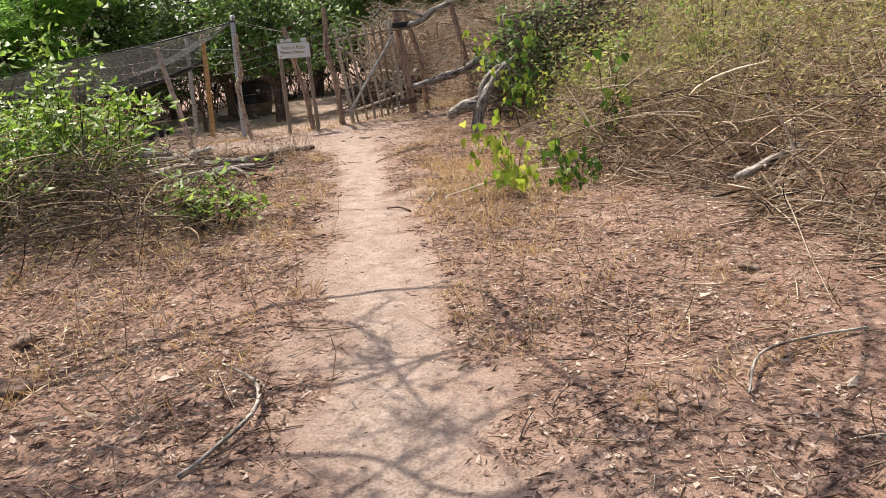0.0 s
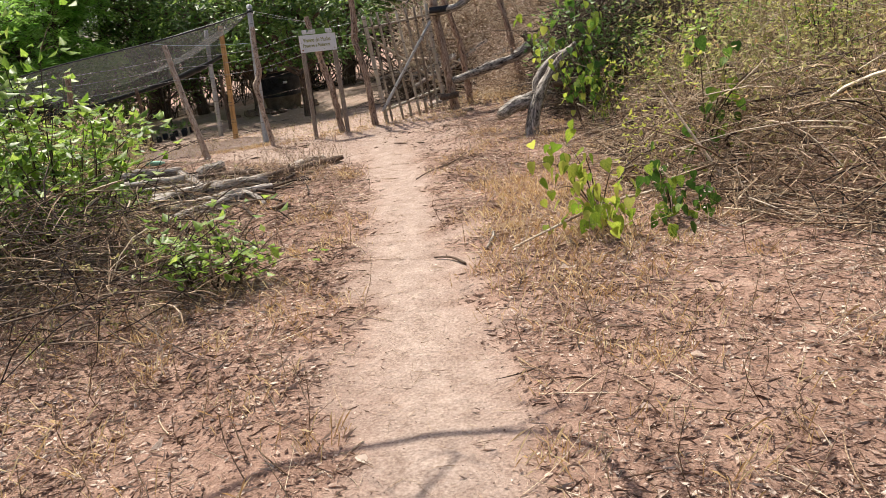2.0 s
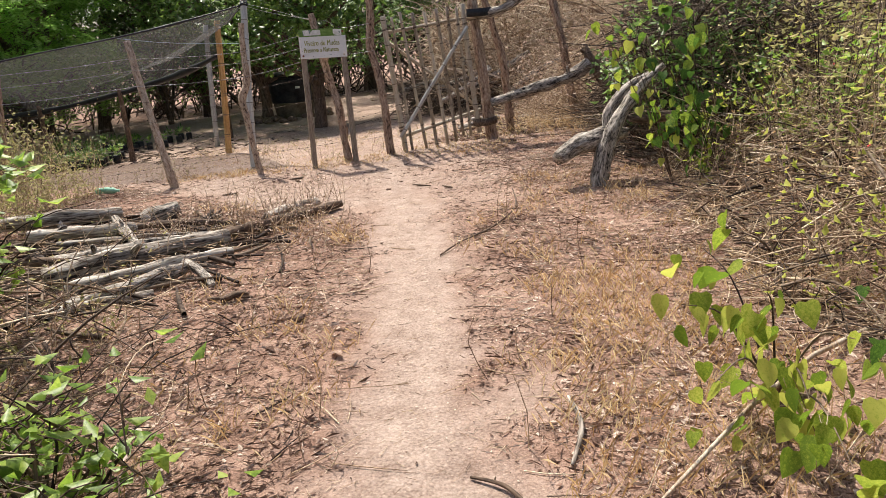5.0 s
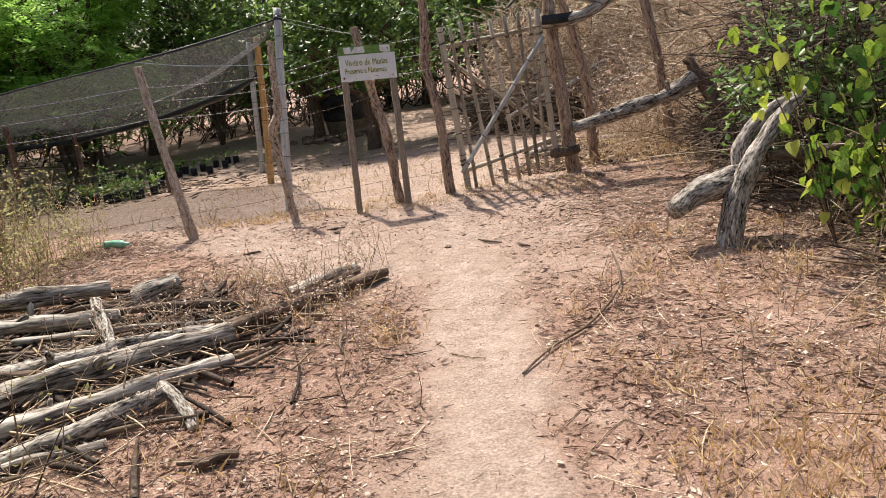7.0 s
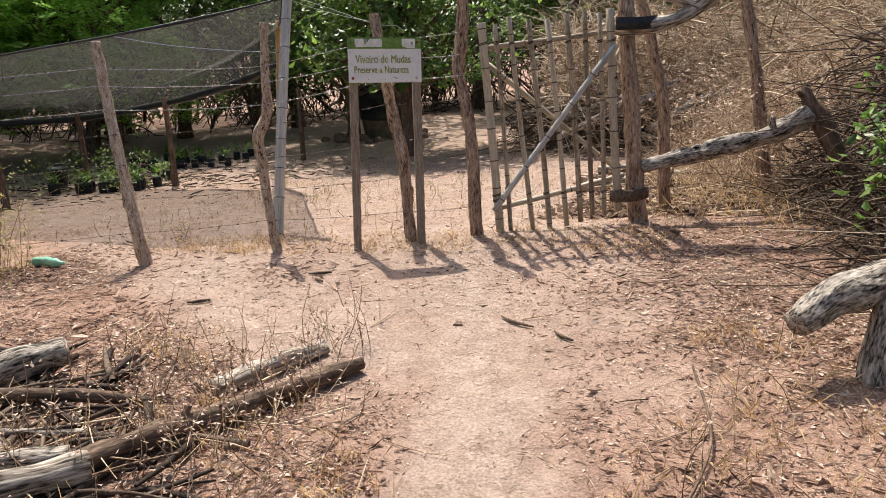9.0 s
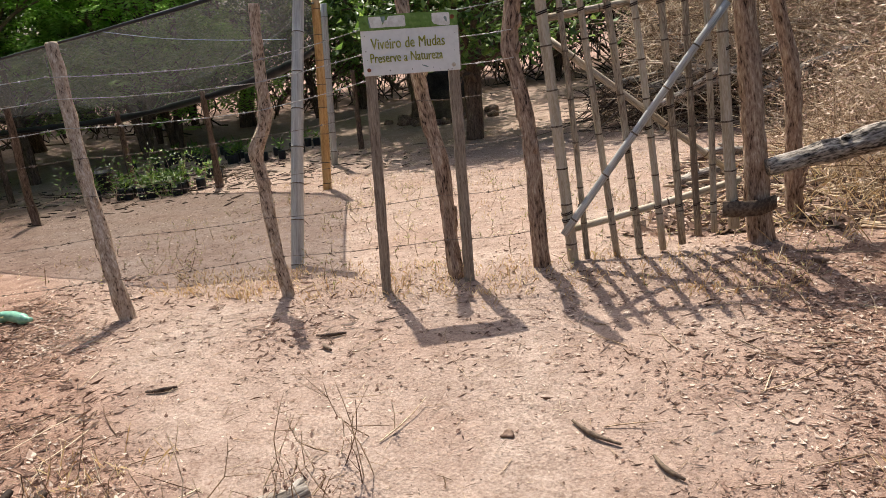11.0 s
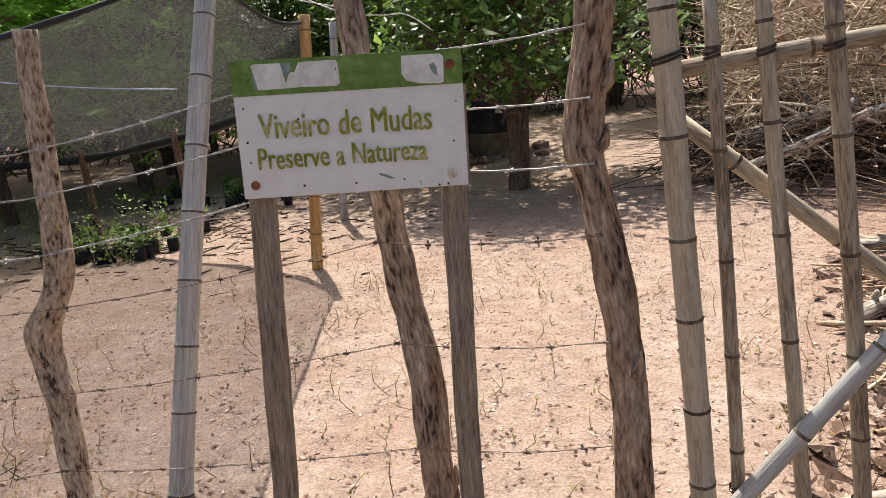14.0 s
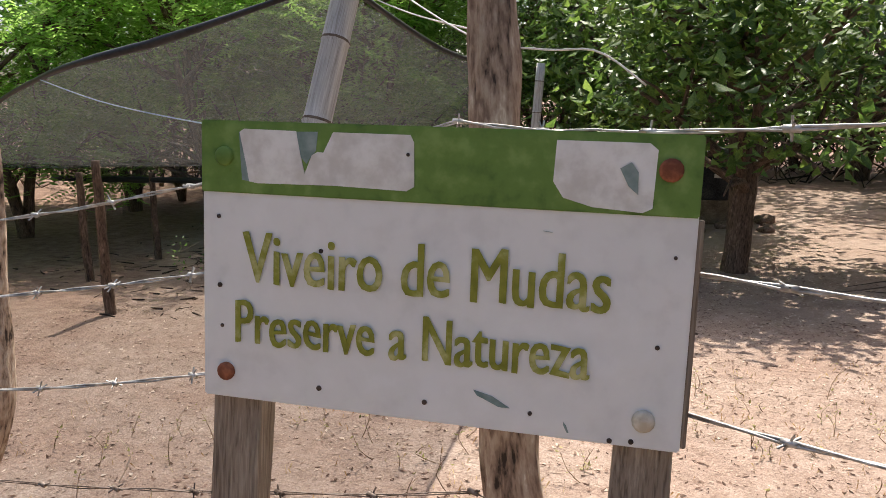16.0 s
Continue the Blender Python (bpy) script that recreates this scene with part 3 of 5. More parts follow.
# ---------------------------------------------------------------- sign
def make_sign():
    bl, br, tl = Vector((-2.426, 12.723, 1.348)), Vector((-1.926, 12.946, 1.335)), Vector((-2.424, 12.753, 1.67))
    ax = (br - bl).normalized()
    up = (tl - bl)
    up = (up - ax * up.dot(ax)).normalized()
    nrm = ax.cross(up) * -1
    W, H = 0.548, 0.323
    m = Matrix((ax, -nrm * -1, up)).transposed()
    back = up.cross(ax)
    m = Matrix((ax, back, up)).transposed().to_4x4()
    m.translation = bl
    e = empty("sign", bl, "white and green painted board on two grey timber legs", "sign")
    e.matrix_world = m
    inv = m.inverted()

    def panel(lo, hi, y0, y1, bevel=0.002):
        bm = bmesh.new()
        bmesh.ops.create_cube(bm, size=1)
        for v in bm.verts:
            v.co = Vector((lo[0] + (v.co.x + 0.5) * (hi[0] - lo[0]), y0 + (v.co.y + 0.5) * (y1 - y0), lo[1] + (v.co.z + 0.5) * (hi[1] - lo[1])))
        bmesh.ops.bevel(bm, geom=bm.edges[:], offset=bevel, segments=2, affect="EDGES")
        g = Geo()
        g.v = [v.co.copy() for v in bm.verts]
        for f in bm.faces:
            g.face(tuple(v.index for v in f.verts))
        bm.free()
        return g

    build("board", panel((0, 0), (W, H), 0, 0.012), M_BOARD, e, smooth=False)
    build("green_band", panel((0, H * 0.757), (W, H + 0.003), -0.003, 0.0125, 0.0015), M_GREENPAINT, e, "green painted top band", smooth=False)
    build("board_edge", panel((W, 0.004), (W + 0.006, H * 0.75), 0.004, 0.016, 0.001), M_LUMBER, e, smooth=False)

    def sticker(name, outline, y, mat, label):
        g = Geo()
        n = len(outline)
        g.v = [Vector((u * W, y, H * (1 - v))) for u, v in outline] + [Vector((u * W, y + 0.0012, H * (1 - v))) for u, v in outline]
        g.face(tuple(range(n)))
        for i in range(n):
            g.face((i, (i + 1) % n, n + (i + 1) % n, n + i))
        build(name, g, mat, e, label, smooth=False)

    sticker("sticker", [(0.09, 0.03), (0.1, 0.018), (0.215, 0.02), (0.225, 0.1), (0.235, 0.165), (0.25, 0.1), (0.262, 0.088), (0.275, 0.09), (0.295, 0.02), (0.455, 0.02), (0.463, 0.045), (0.466, 0.19), (0.45, 0.206), (0.3, 0.2), (0.13, 0.205), (0.112, 0.2), (0.105, 0.14)], -0.0045, M_STICKER, "torn white paper sticker")
    sticker("sticker", [(0.738, 0.02), (0.905, 0.02), (0.92, 0.04), (0.917, 0.22), (0.9, 0.235), (0.81, 0.225), (0.755, 0.2), (0.735, 0.15)], -0.0045, M_STICKER, "torn white paper sticker")
    sticker("peeled_patch", [(0.216, 0.022), (0.262, 0.02), (0.258, 0.085), (0.25, 0.1), (0.238, 0.13), (0.222, 0.1)], -0.0038, M_GREYPEEL, "grey peeled patch")
    sticker("peeled_patch", [(0.088, 0.03), (0.1, 0.02), (0.106, 0.14), (0.112, 0.2), (0.095, 0.195)], -0.0038, M_GREYPEEL, "grey peeled patch")
    sticker("leaf_motif", [(0.855, 0.1), (0.875, 0.08), (0.888, 0.11), (0.89, 0.18), (0.872, 0.155)], -0.0061, M_GREYPEEL, "faded leaf-shaped print")

    def words(body, u0, u1, v_base, size):
        cu = bpy.data.curves.new("lettering", "FONT")
        cu.body, cu.size, cu.extrude, cu.resolution_u, cu.offset = body, size, 0.0005, 3, 0.0
        cu.space_word = 1.15
        tmp = new("lettering_source", cu)
        bpy.context.view_layer.update()
        me = bpy.data.meshes.new_from_object(tmp.evaluated_get(bpy.context.evaluated_depsgraph_get()))
        bpy.data.objects.remove(tmp)
        xs = [v.co.x for v in me.vertices]
        lo, hi = min(xs), max(xs)
        for v in me.vertices:
            f = (v.co.x - lo) / (hi - lo)
            wob = 0.0012 * math.sin(f * 37) + 0.0006 * math.sin(f * 91)
            v.co = Vector((W * (u0 + (u1 - u0) * f), -0.0022 - v.co.z, H * (1 - v_base) + v.co.y + wob))
        g = Geo()
        for dx, dy in ((-0.0011, 0.0), (0.0, -0.0002), (0.0011, -0.0004)):
            b0 = len(g.v)
            g.v += [v.co + Vector((dx, dy, 0)) for v in me.vertices]
            for p in me.polygons:
                g.face(tuple(b0 + i for i in p.vertices))
        me = bpy.data.meshes.new("lettering")
        me.from_pydata([tuple(p) for p in g.v], [], g.f)
        me.materials.append(M_LETTER)
        ob = new("lettering", me)
        ob.parent = e
        tagged(ob, "hand-painted olive lettering: " + body)

    words("Viveiro de Mudas", 0.097, 0.853, 0.56, 0.085)
    words("Preserve a Natureza", 0.08, 0.823, 0.785, 0.073)
    for u, v, r, mat, lab in ((0.055, 0.115, 0.011, M_GREENPAINT, "green-painted screw head"), (0.945, 0.1, 0.012, M_RUST, "rusty screw head"), (0.055, 0.9, 0.011, M_RUST, "rusty screw head"), (0.93, 0.905, 0.012, M_PALEPLUG, "pale filled screw hole")):
        build("screw", Geo().disc((u * W, -0.003 if v < 0.2 else -0.0002, H * (1 - v)), r, 0.005), mat, e, lab)
    for u, v in ((0.038, 0.33), (0.04, 0.58), (0.045, 0.73), (0.27, 0.925), (0.5, 0.93), (0.715, 0.925), (0.965, 0.37), (0.945, 0.66), (0.452, 0.085), (0.87, 0.985), (0.91, 0.98), (0.27, 0.43)):
        build("nail", Geo().disc((u * W, -0.0045 if v < 0.2 else 0, H * (1 - v)), U(0.0018, 0.0034), 0.0015, 9), M_DARKNAIL, e, "small dark nail head")
    for u, v, du, dv in ((0.6, 0.865, 0.075, 0.05), (0.78, 0.94, 0.012, 0.035), (0.72, 0.31, 0.02, 0.004)):
        sticker("scuff", [(u, v), (u + du * 0.5, v + dv * 0.3), (u + du, v + dv), (u + du * 0.7, v + dv), (u + du * 0.1, v + dv * 0.35)], -0.0012, M_GREYPEEL, "grey scuff mark")
    # legs: sawn timbers from ground to behind the board
    for foot, u in ((Vector((-2.388, 12.585, 0.0)), 0.036), (Vector((-1.925, 12.77, 0.0)), W - 0.036)):
        top = m @ Vector((u, 0.032, H * 0.95))
        foot.z = height(foot.x, foot.y) - 0.08
        ba, bb, bend = foot, top, m @ Vector((u, 0.034, -0.01))
        g = Geo()
        n = 26
        hw = 0.033
        for i in range(n):
            f = i / (n - 1)
            c = ba.lerp(bend, f / 0.8) if f < 0.8 else bend.lerp(bb, (f - 0.8) / 0.2)
            wv = hw * (0.86 + 0.14 * f)
            for sx, sy in ((-1, -1), (-0.9, -1.08), (0.9, -1.08), (1, -1), (1, 1), (-1, 1)):
                q = c + ax * (wv * sx) + Vector((-ax.y, ax.x, 0)) * (0.019 * sy)
                q += Vector((noise.noise(q * 9), noise.noise(q * 9 + Vector((5, 0, 0))), 0)) * 0.004
                g.v.append(inv @ q)
        for i in range(n - 1):
            for k in range(6):
                g.face((i * 6 + k, i * 6 + (k + 1) % 6, i * 6 + 6 + (k + 1) % 6, i * 6 + 6 + k))
        g.face(tuple(range(6))), g.face(tuple((n - 1) * 6 + k for k in range(6)))
        build("leg", g, M_LUMBER, e, "grey split timber leg", smooth=False)


make_sign()


# ---------------------------------------------------------------- dead logs beside the path
def dead_log(name, pts, radii, label, mat=M_GREYWOOD, stubs=1, sides=18, category="log", group="", n=46, rough=0.28):
    pts = [Vector(p) for p in pts]
    o = pts[0].copy()
    e = empty(name, o, label, category, group)
    line = smoothed([p - o for p in pts], n)
    rr = [max(0.006, r.x) for r in smoothed([(r, 0, 0) for r in radii], n)]
    build("trunk" if radii[0] > 0.04 else "stem", Geo().tube(line, rr, sides, rough=rough, freq=5), mat, e)
    for _ in range(stubs):
        i = rng.randrange(n // 5, n - 3)
        d = (rand_dir() + Vector((0, 0, 0.4))).normalized()
        ln = rr[i] * U(1.6, 3.2)
        build("branch_stub", Geo().tube(smoothed([line[i], line[i] + d * ln * 0.6, line[i] + d * ln + rand_dir() * ln * 0.2], 7), [rr[i] * k for k in (0.5, 0.46, 0.42, 0.38, 0.33, 0.28, 0.2)], 8, 0.3), mat, e)
    return e


dead_log("dead_log", [(0.29, 10.72, 0.35), (0.47, 10.86, 0.43), (0.66, 10.97, 0.48), (0.82, 11.05, 0.5), (0.98, 11.12, 0.5)], [0.062, 0.088, 0.088, 0.075, 0.045], "bleached cracked dead tree trunk lying by the path", M_CHAR, 0, 24, rough=0.24)
dead_log("dead_log", [(0.8, 11.04, 0.52), (0.81, 11.1, 0.67), (0.9, 11.15, 0.81), (1.05, 11.2, 0.93), (1.25, 11.28, 1.02)], [0.05, 0.054, 0.048, 0.038, 0.026], "bleached bent limb of the fallen trunk", M_CHAR, 1, 20, rough=0.24)
dead_log("dead_log", [(0.66, 10.76, 0.0), (0.7, 10.84, 0.26), (0.83, 10.95, 0.55), (0.97, 11.05, 0.75), (1.12, 11.14, 0.91), (1.35, 11.25, 1.08)], [0.09, 0.078, 0.072, 0.056, 0.045, 0.03], "black and grey charred dead branch leaning upright", M_CHAR, 1, 24, rough=0.26)
dead_log("dead_log", [(1.0, 11.05, 0.62), (1.35, 11.1, 0.62), (1.75, 11.2, 0.72), (2.2, 11.3, 0.8)], [0.03, 0.04, 0.04, 0.03], "dark dead limb across the brush", M_TRUNK)
dead_log("fence_rail_log", [(-0.26, 13.32, 0.64), (0.1, 13.42, 0.72), (0.45, 13.5, 0.8), (0.75, 13.55, 0.88), (0.98, 13.6, 1.02)], [0.05, 0.065, 0.068, 0.07, 0.085], "weathered horizontal log joining gate post and brush", M_CHAR, 3, 22, rough=0.26)
dead_log("dead_branch", [(1.5, 13.5, 0.1), (1.3, 13.52, 0.55), (1.08, 13.58, 0.95), (0.98, 13.6, 1.12), (0.94, 13.62, 1.25)], [0.085, 0.07, 0.075, 0.055, 0.02], "dark dead trunk standing in dry brush", M_TRUNK)
dead_log("dead_branch", [(-0.52, 13.3, 1.68), (-0.28, 13.36, 1.69), (-0.02, 13.4, 1.76), (0.2, 13.42, 1.9), (0.4, 13.45, 1.98), (0.75, 13.5, 2.1)], [0.04, 0.055, 0.05, 0.05, 0.045, 0.03], "bleached forked dead branch on top of gate post", stubs=4)
dead_log("dead_branch", [(-0.55, 13.35, 1.98), (-0.3, 13.4, 1.96), (-0.05, 13.4, 1.88), (0.1, 13.4, 1.82)], [0.02, 0.03, 0.035, 0.04], "grey dead branch resting over the gate", stubs=2)
dead_log("dead_branch", [(-0.85, 13.3, 1.86), (-0.7, 13.32, 2.0), (-0.66, 13.32, 2.15)], [0.012, 0.018, 0.014], "thin pale dead branch over the gate", stubs=1)


# cut limbs heaped behind the gate
for a, b, r in (((-1.31, 20.5, 0.3), (-0.2, 19.9, 0.72), 0.09), ((-1.25, 19.6, 0.12), (-0.2, 19.0, 0.75), 0.05), ((-1.2, 21.0, 1.4), (-0.5, 20.5, 0.6), 0.05), ((-0.9, 20.2, 0.2), (0.6, 19.6, 1.0), 0.06), ((-2.2, 21.1, 0.3), (-1.0, 20.6, 0.55), 0.045), ((0.2, 19.8, 0.2), (1.4, 19.2, 0.9), 0.07)):
    dead_log("cut_limb", [a, Vector(a).lerp(Vector(b), 0.5) + Vector((0, 0, U(-0.08, 0.08))), b], [r, r * 0.95, r * 0.7], "grey cut limb on the brush heap", M_CHAR, 2, 10, "limb", "cut limbs", 16, 0.25)
for a, b in (((-0.6, 17.1), (-0.1, 17.2)), ((-0.75, 15.4), (-0.3, 15.9)), ((0.2, 16.3), (0.9, 16.0))):
    dead_log("fallen_log", [on(*a, 0.05), on((a[0] + b[0]) / 2, (a[1] + b[1]) / 2, 0.06), on(*b, 0.05)], [0.045, 0.05, 0.045], "pale barkless log lying behind the gate", M_GREYWOOD, 1, 12, "log", "", 16, 0.22)


# ---------------------------------------------------------------- wood pile and fallen pole
for a, b, r, mat, lab in (
        ((-2.5, 9.36, 0.14), (-1.71, 10.58, 0.1), 0.042, M_TRUNK, "long dark reddish pole lying beside the path"),
        ((-3.3, 8.5, 0.14), (-2.38, 9.45, 0.13), 0.062, M_GREYWOOD, "thick split grey log on the wood pile"),
        ((-3.5, 8.9, 0.1), (-2.52, 9.52, 0.13), 0.05, M_CHAR, "dark rotting log on the wood pile"),
        ((-3.05, 8.32, 0.12), (-2.25, 9.13, 0.11), 0.043, M_GREYWOOD, "pale barkless log on the wood pile"),
        ((-2.95, 8.05, 0.08), (-2.41, 8.72, 0.13), 0.045, M_CHAR, "black rotten branch at the foot of the wood pile"),
        ((-2.44, 8.74, 0.15), (-2.16, 8.47, 0.07), 0.03, M_CHAR, "broken rotten branch end on litter"),
        ((-3.0, 7.95, 0.08), (-2.49, 8.32, 0.07), 0.035, M_GREYWOOD, "weathered branch at the foot of the wood pile"),
        ((-4.5, 9.55, 0.2), (-3.6, 10.23, 0.16), 0.06, M_GREYWOOD, "bleached branch on the wood pile"),
        ((-3.95, 9.4, 0.16), (-3.2, 9.66, 0.17), 0.048, M_GREYWOOD, "short sawn log on the wood pile"),
        ((-3.45, 9.82, 0.2), (-2.92, 9.15, 0.1), 0.036, M_CHAR, "knotted bleached branch across the wood pile"),
        ((-3.34, 10.1, 0.1), (-3.08, 10.24, 0.18), 0.08, M_CHAR, "charred stump end in wood pile weeds"),
        ((-3.4, 9.72, 0.14), (-2.5, 10.02, 0.09), 0.028, M_TRUNK, "dark branch on the wood pile"),
        ((-3.7, 9.35, 0.12), (-2.6, 9.72, 0.1), 0.022, M_GREYWOOD, "thin pale branch on the wood pile"),
        ((-4.3, 8.75, 0.12), (-3.1, 8.95, 0.1), 0.04, M_TRUNK, "dark branch at the foot of the wood pile"),
        ((-2.3, 10.2, 0.09), (-1.96, 10.74, 0.09), 0.042, M_GREYWOOD, "split grey weathered plank beside the pole"),
        ((-2.0, 8.15, 0.08), (-1.86, 8.24, 0.08), 0.02, M_TRUNK, "small dark wood chunk on litter")):
    a, b = Vector(a), Vector(b)
    for p in (a, b):
        p.z = height(p.x, p.y) + p.z - 0.05 - 0.01
    mid = a.lerp(b, 0.5) + Vector((U(-0.04, 0.04), U(-0.04, 0.04), U(0, 0.02)))
    dead_log("fallen_log", [a, mid, b], [r, r * 1.05, r * 0.8], lab, mat, stubs=1 if 0.03 < r < 0.07 else 0, sides=12, group="wood pile logs", n=24, rough=0.35)


def stick_field(name, count, place, length, radius, mat, label, category="twigs", lift=0.0, bendy=0.25, rise=0.1, sides=3):
    """Loose twigs lying about; place() gives x and y."""
    g = Geo()
    for _ in range(count):
        x, y = place()
        a, ln = U(0, 6.283), U(*length)
        d = Vector((math.cos(a), math.sin(a), 0))
        s = Vector((-d.y, d.x, 0))
        pts = []
        bend = U(-bendy, bendy)
        up = abs(U(0, rise))
        for f in (0, 0.33, 0.66, 1):
            q = Vector((x, y, 0)) + d * ln * (f - 0.5) + s * (bend * ln * f * f)
            q.z = height(q.x, q.y) + 0.006 + lift + up * f * ln
            pts.append(q)
        r = U(*radius)
        g.tube(pts, [r, r, r * 0.8, r * 0.4], sides, cap=False)
    return tagged(build(name, g, mat), label, category, kind="stuff")


# ---------------------------------------------------------------- shade net
def make_net():
    e = empty("shade_net", (-3.44, 13.97, height(-3.44, 13.97)), "sagging black shade net stretched over the seedling nursery", "shade net")
    o = e.location
    front = smoothed([(-3.44, 13.97, 2.05), (-4.2, 13.84, 1.9), (-5.05, 13.75, 1.77), (-7.5, 14.4, 1.53), (-11, 15.4, 1.0), (-14, 16.2, 0.7)], 40)
    backe = smoothed([(-4.88, 17.05, 1.93), (-5.8, 17.4, 1.55), (-7.2, 17.8, 1.15), (-9.05, 18.2, 0.8), (-11.3, 17.9, 0.75), (-14.5, 18, 0.6)], 40)
    low = smoothed([(-4.9, 17.05, 1.42), (-5.8, 17.5, 1.15), (-7.2, 17.9, 0.86), (-9.05, 18.25, 0.6), (-11.3, 17.9, 0.5), (-14.5, 18, 0.3)], 40)
    g = Geo()
    rows = 26
    for j in range(rows):
        for i in range(40):
            if j < 20:
                f = j / 19
                p = front[i].lerp(backe[i], f)
                p.z -= 0.22 * math.sin(math.pi * f) * (0.4 + 0.6 * math.sin(math.pi * min(1, i / 20)))
            else:
                f = (j - 19) / 6
                p = backe[i].lerp(low[i], f)
            p.z += 0.03 * noise.noise(p * 2.2)
            p.y += 0.02 * noise.noise(p * 3 + Vector((9, 0, 0)))
            g.v.append(p - o)
    for j in range(rows - 1):
        for i in range(39):
            g.face((j * 40 + i, j * 40 + i + 1, (j + 1) * 40 + i + 1, (j + 1) * 40 + i))
    build("net", g, M_NET, e)
    for edge in (front, [front[0].lerp(backe[0], k / 12) + Vector((0, 0, -0.22 * 0.4 * math.sin(math.pi * k / 12))) for k in range(13)], low):
        thick = 0.05 if edge is low else 0.012
        build("hem", Geo().tube([p - o for p in edge], [thick * (1 + 0.5 * noise.noise(p * 1.5)) for p in edge], 8, 0.2), M_BLACKPLASTIC, e, "rolled black hem")
    build("guy_cord", Geo().tube([p - o for p in smoothed([(-5.05, 13.745, 1.76), (-4.5, 13.72, 1.67), (-3.9, 13.7, 1.61), (-3.42, 13.69, 1.58)], 20)], 0.0026, 6), M_ROPE, e, "pale blue guy cord")
    # low props under the far hem
    for x, y, z in ((-9.05, 18.2, 0.72), (-7.2, 17.85, 0.95), (-11.3, 17.9, 0.6), (-8.3, 15.6, 1.1), (-10.3, 16.4, 0.8), (-6.3, 21.0, 0.9)):
        f = on(x, y)
        build("prop", Geo().tube(smoothed([f - o + Vector((0, 0, -0.05)), f - o + Vector((U(-0.04, 0.04), 0, 0.5)), Vector((x, y, z)) - o], 12), [0.06 - 0.002 * k for k in range(12)], 8, 0.25), M_TRUNK, e, "dark wooden prop")


make_net()
tie = empty("white_cord", (-3.44, 13.98, 2.06), "slack white cord tied between bamboo pole and fence post", "cord")
build("strand", Geo().tube([p - tie.location for p in smoothed([(-3.44, 13.98, 2.06), (-3.08, 13.72, 1.95), (-2.72, 13.48, 1.86), (-2.36, 13.24, 1.79)], 24)], 0.0017, 5), M_WHITECORD, tie)
build("strand", Geo().tube([p - tie.location for p in smoothed([(-3.44, 13.98, 2.09), (-2.9, 13.61, 1.94), (-2.41, 13.25, 1.79), (-2.28, 13.26, 1.765), (-2.2, 13.28, 1.76), (-2.13, 13.3, 1.71)], 24)], 0.0017, 5), M_WHITECORD, tie)


# ---------------------------------------------------------------- water tank
def lathe(profile, sides=40):
    g = Geo()
    for r, z in profile:
        g.v += [Vector((r * math.cos(2 * math.pi * k / sides), r * math.sin(2 * math.pi * k / sides), z)) for k in range(sides)]
    for j in range(len(profile) - 1):
        for k in range(sides):
            k2 = (k + 1) % sides
            g.face((j * sides + k, j * sides + k2, (j + 1) * sides + k2, (j + 1) * sides + k))
    g.face(tuple(reversed(range(sides)))), g.face(tuple((len(profile) - 1) * sides + k for k in range(sides)))
    return g


tank = empty("water_tank", on(-5.7, 24.8), "dusty black plastic water tank on a tan base", "water tank")
build("tank_base", lathe([(0.5, -0.1), (0.52, 0.1), (0.57, 0.38), (0.59, 0.42)]), M_TANKBASE, tank, "dusty tan lower band")
build("tank_body", lathe([(0.59, 0.42), (0.61, 0.46), (0.62, 0.66), (0.645, 0.69), (0.645, 0.9), (0.67, 0.93), (0.67, 1.1)]), M_TANK, tank)
build("tank_lid", lathe([(0.69, 1.08), (0.7, 1.12), (0.68, 1.16), (0.4, 1.24), (0.12, 1.28)]), M_BLACKPLASTIC, tank, "black tank lid")
build("tank_label", Geo().block((0.25, -0.665, 0.8), (0.36, -0.6, 0.86)), M_BOARD, tank, "small pale label")
for k in range(26):
    a, r = U(0, 6.28), U(0.7, 1.5)
    x, y = -5.7 + r * math.cos(a), 24.8 - abs(r * math.sin(a))
    s = U(0.08, 0.2)
    g = lathe([(s * 0.5, -0.03), (s, s * 0.2), (s * 0.9, s * 0.6), (s * 0.4, s * 0.85)], 9)
    g.v = [p * (1 + 0.5 * noise.noise(p * 9 + Vector((k * 3, 0, 0)))) for p in g.v]
    st = build("stone", g, M_STONE)
    st.location = on(x, y)
    tagged(st, "rough brown stone at the foot of the tank", "stone", "stones round the tank")


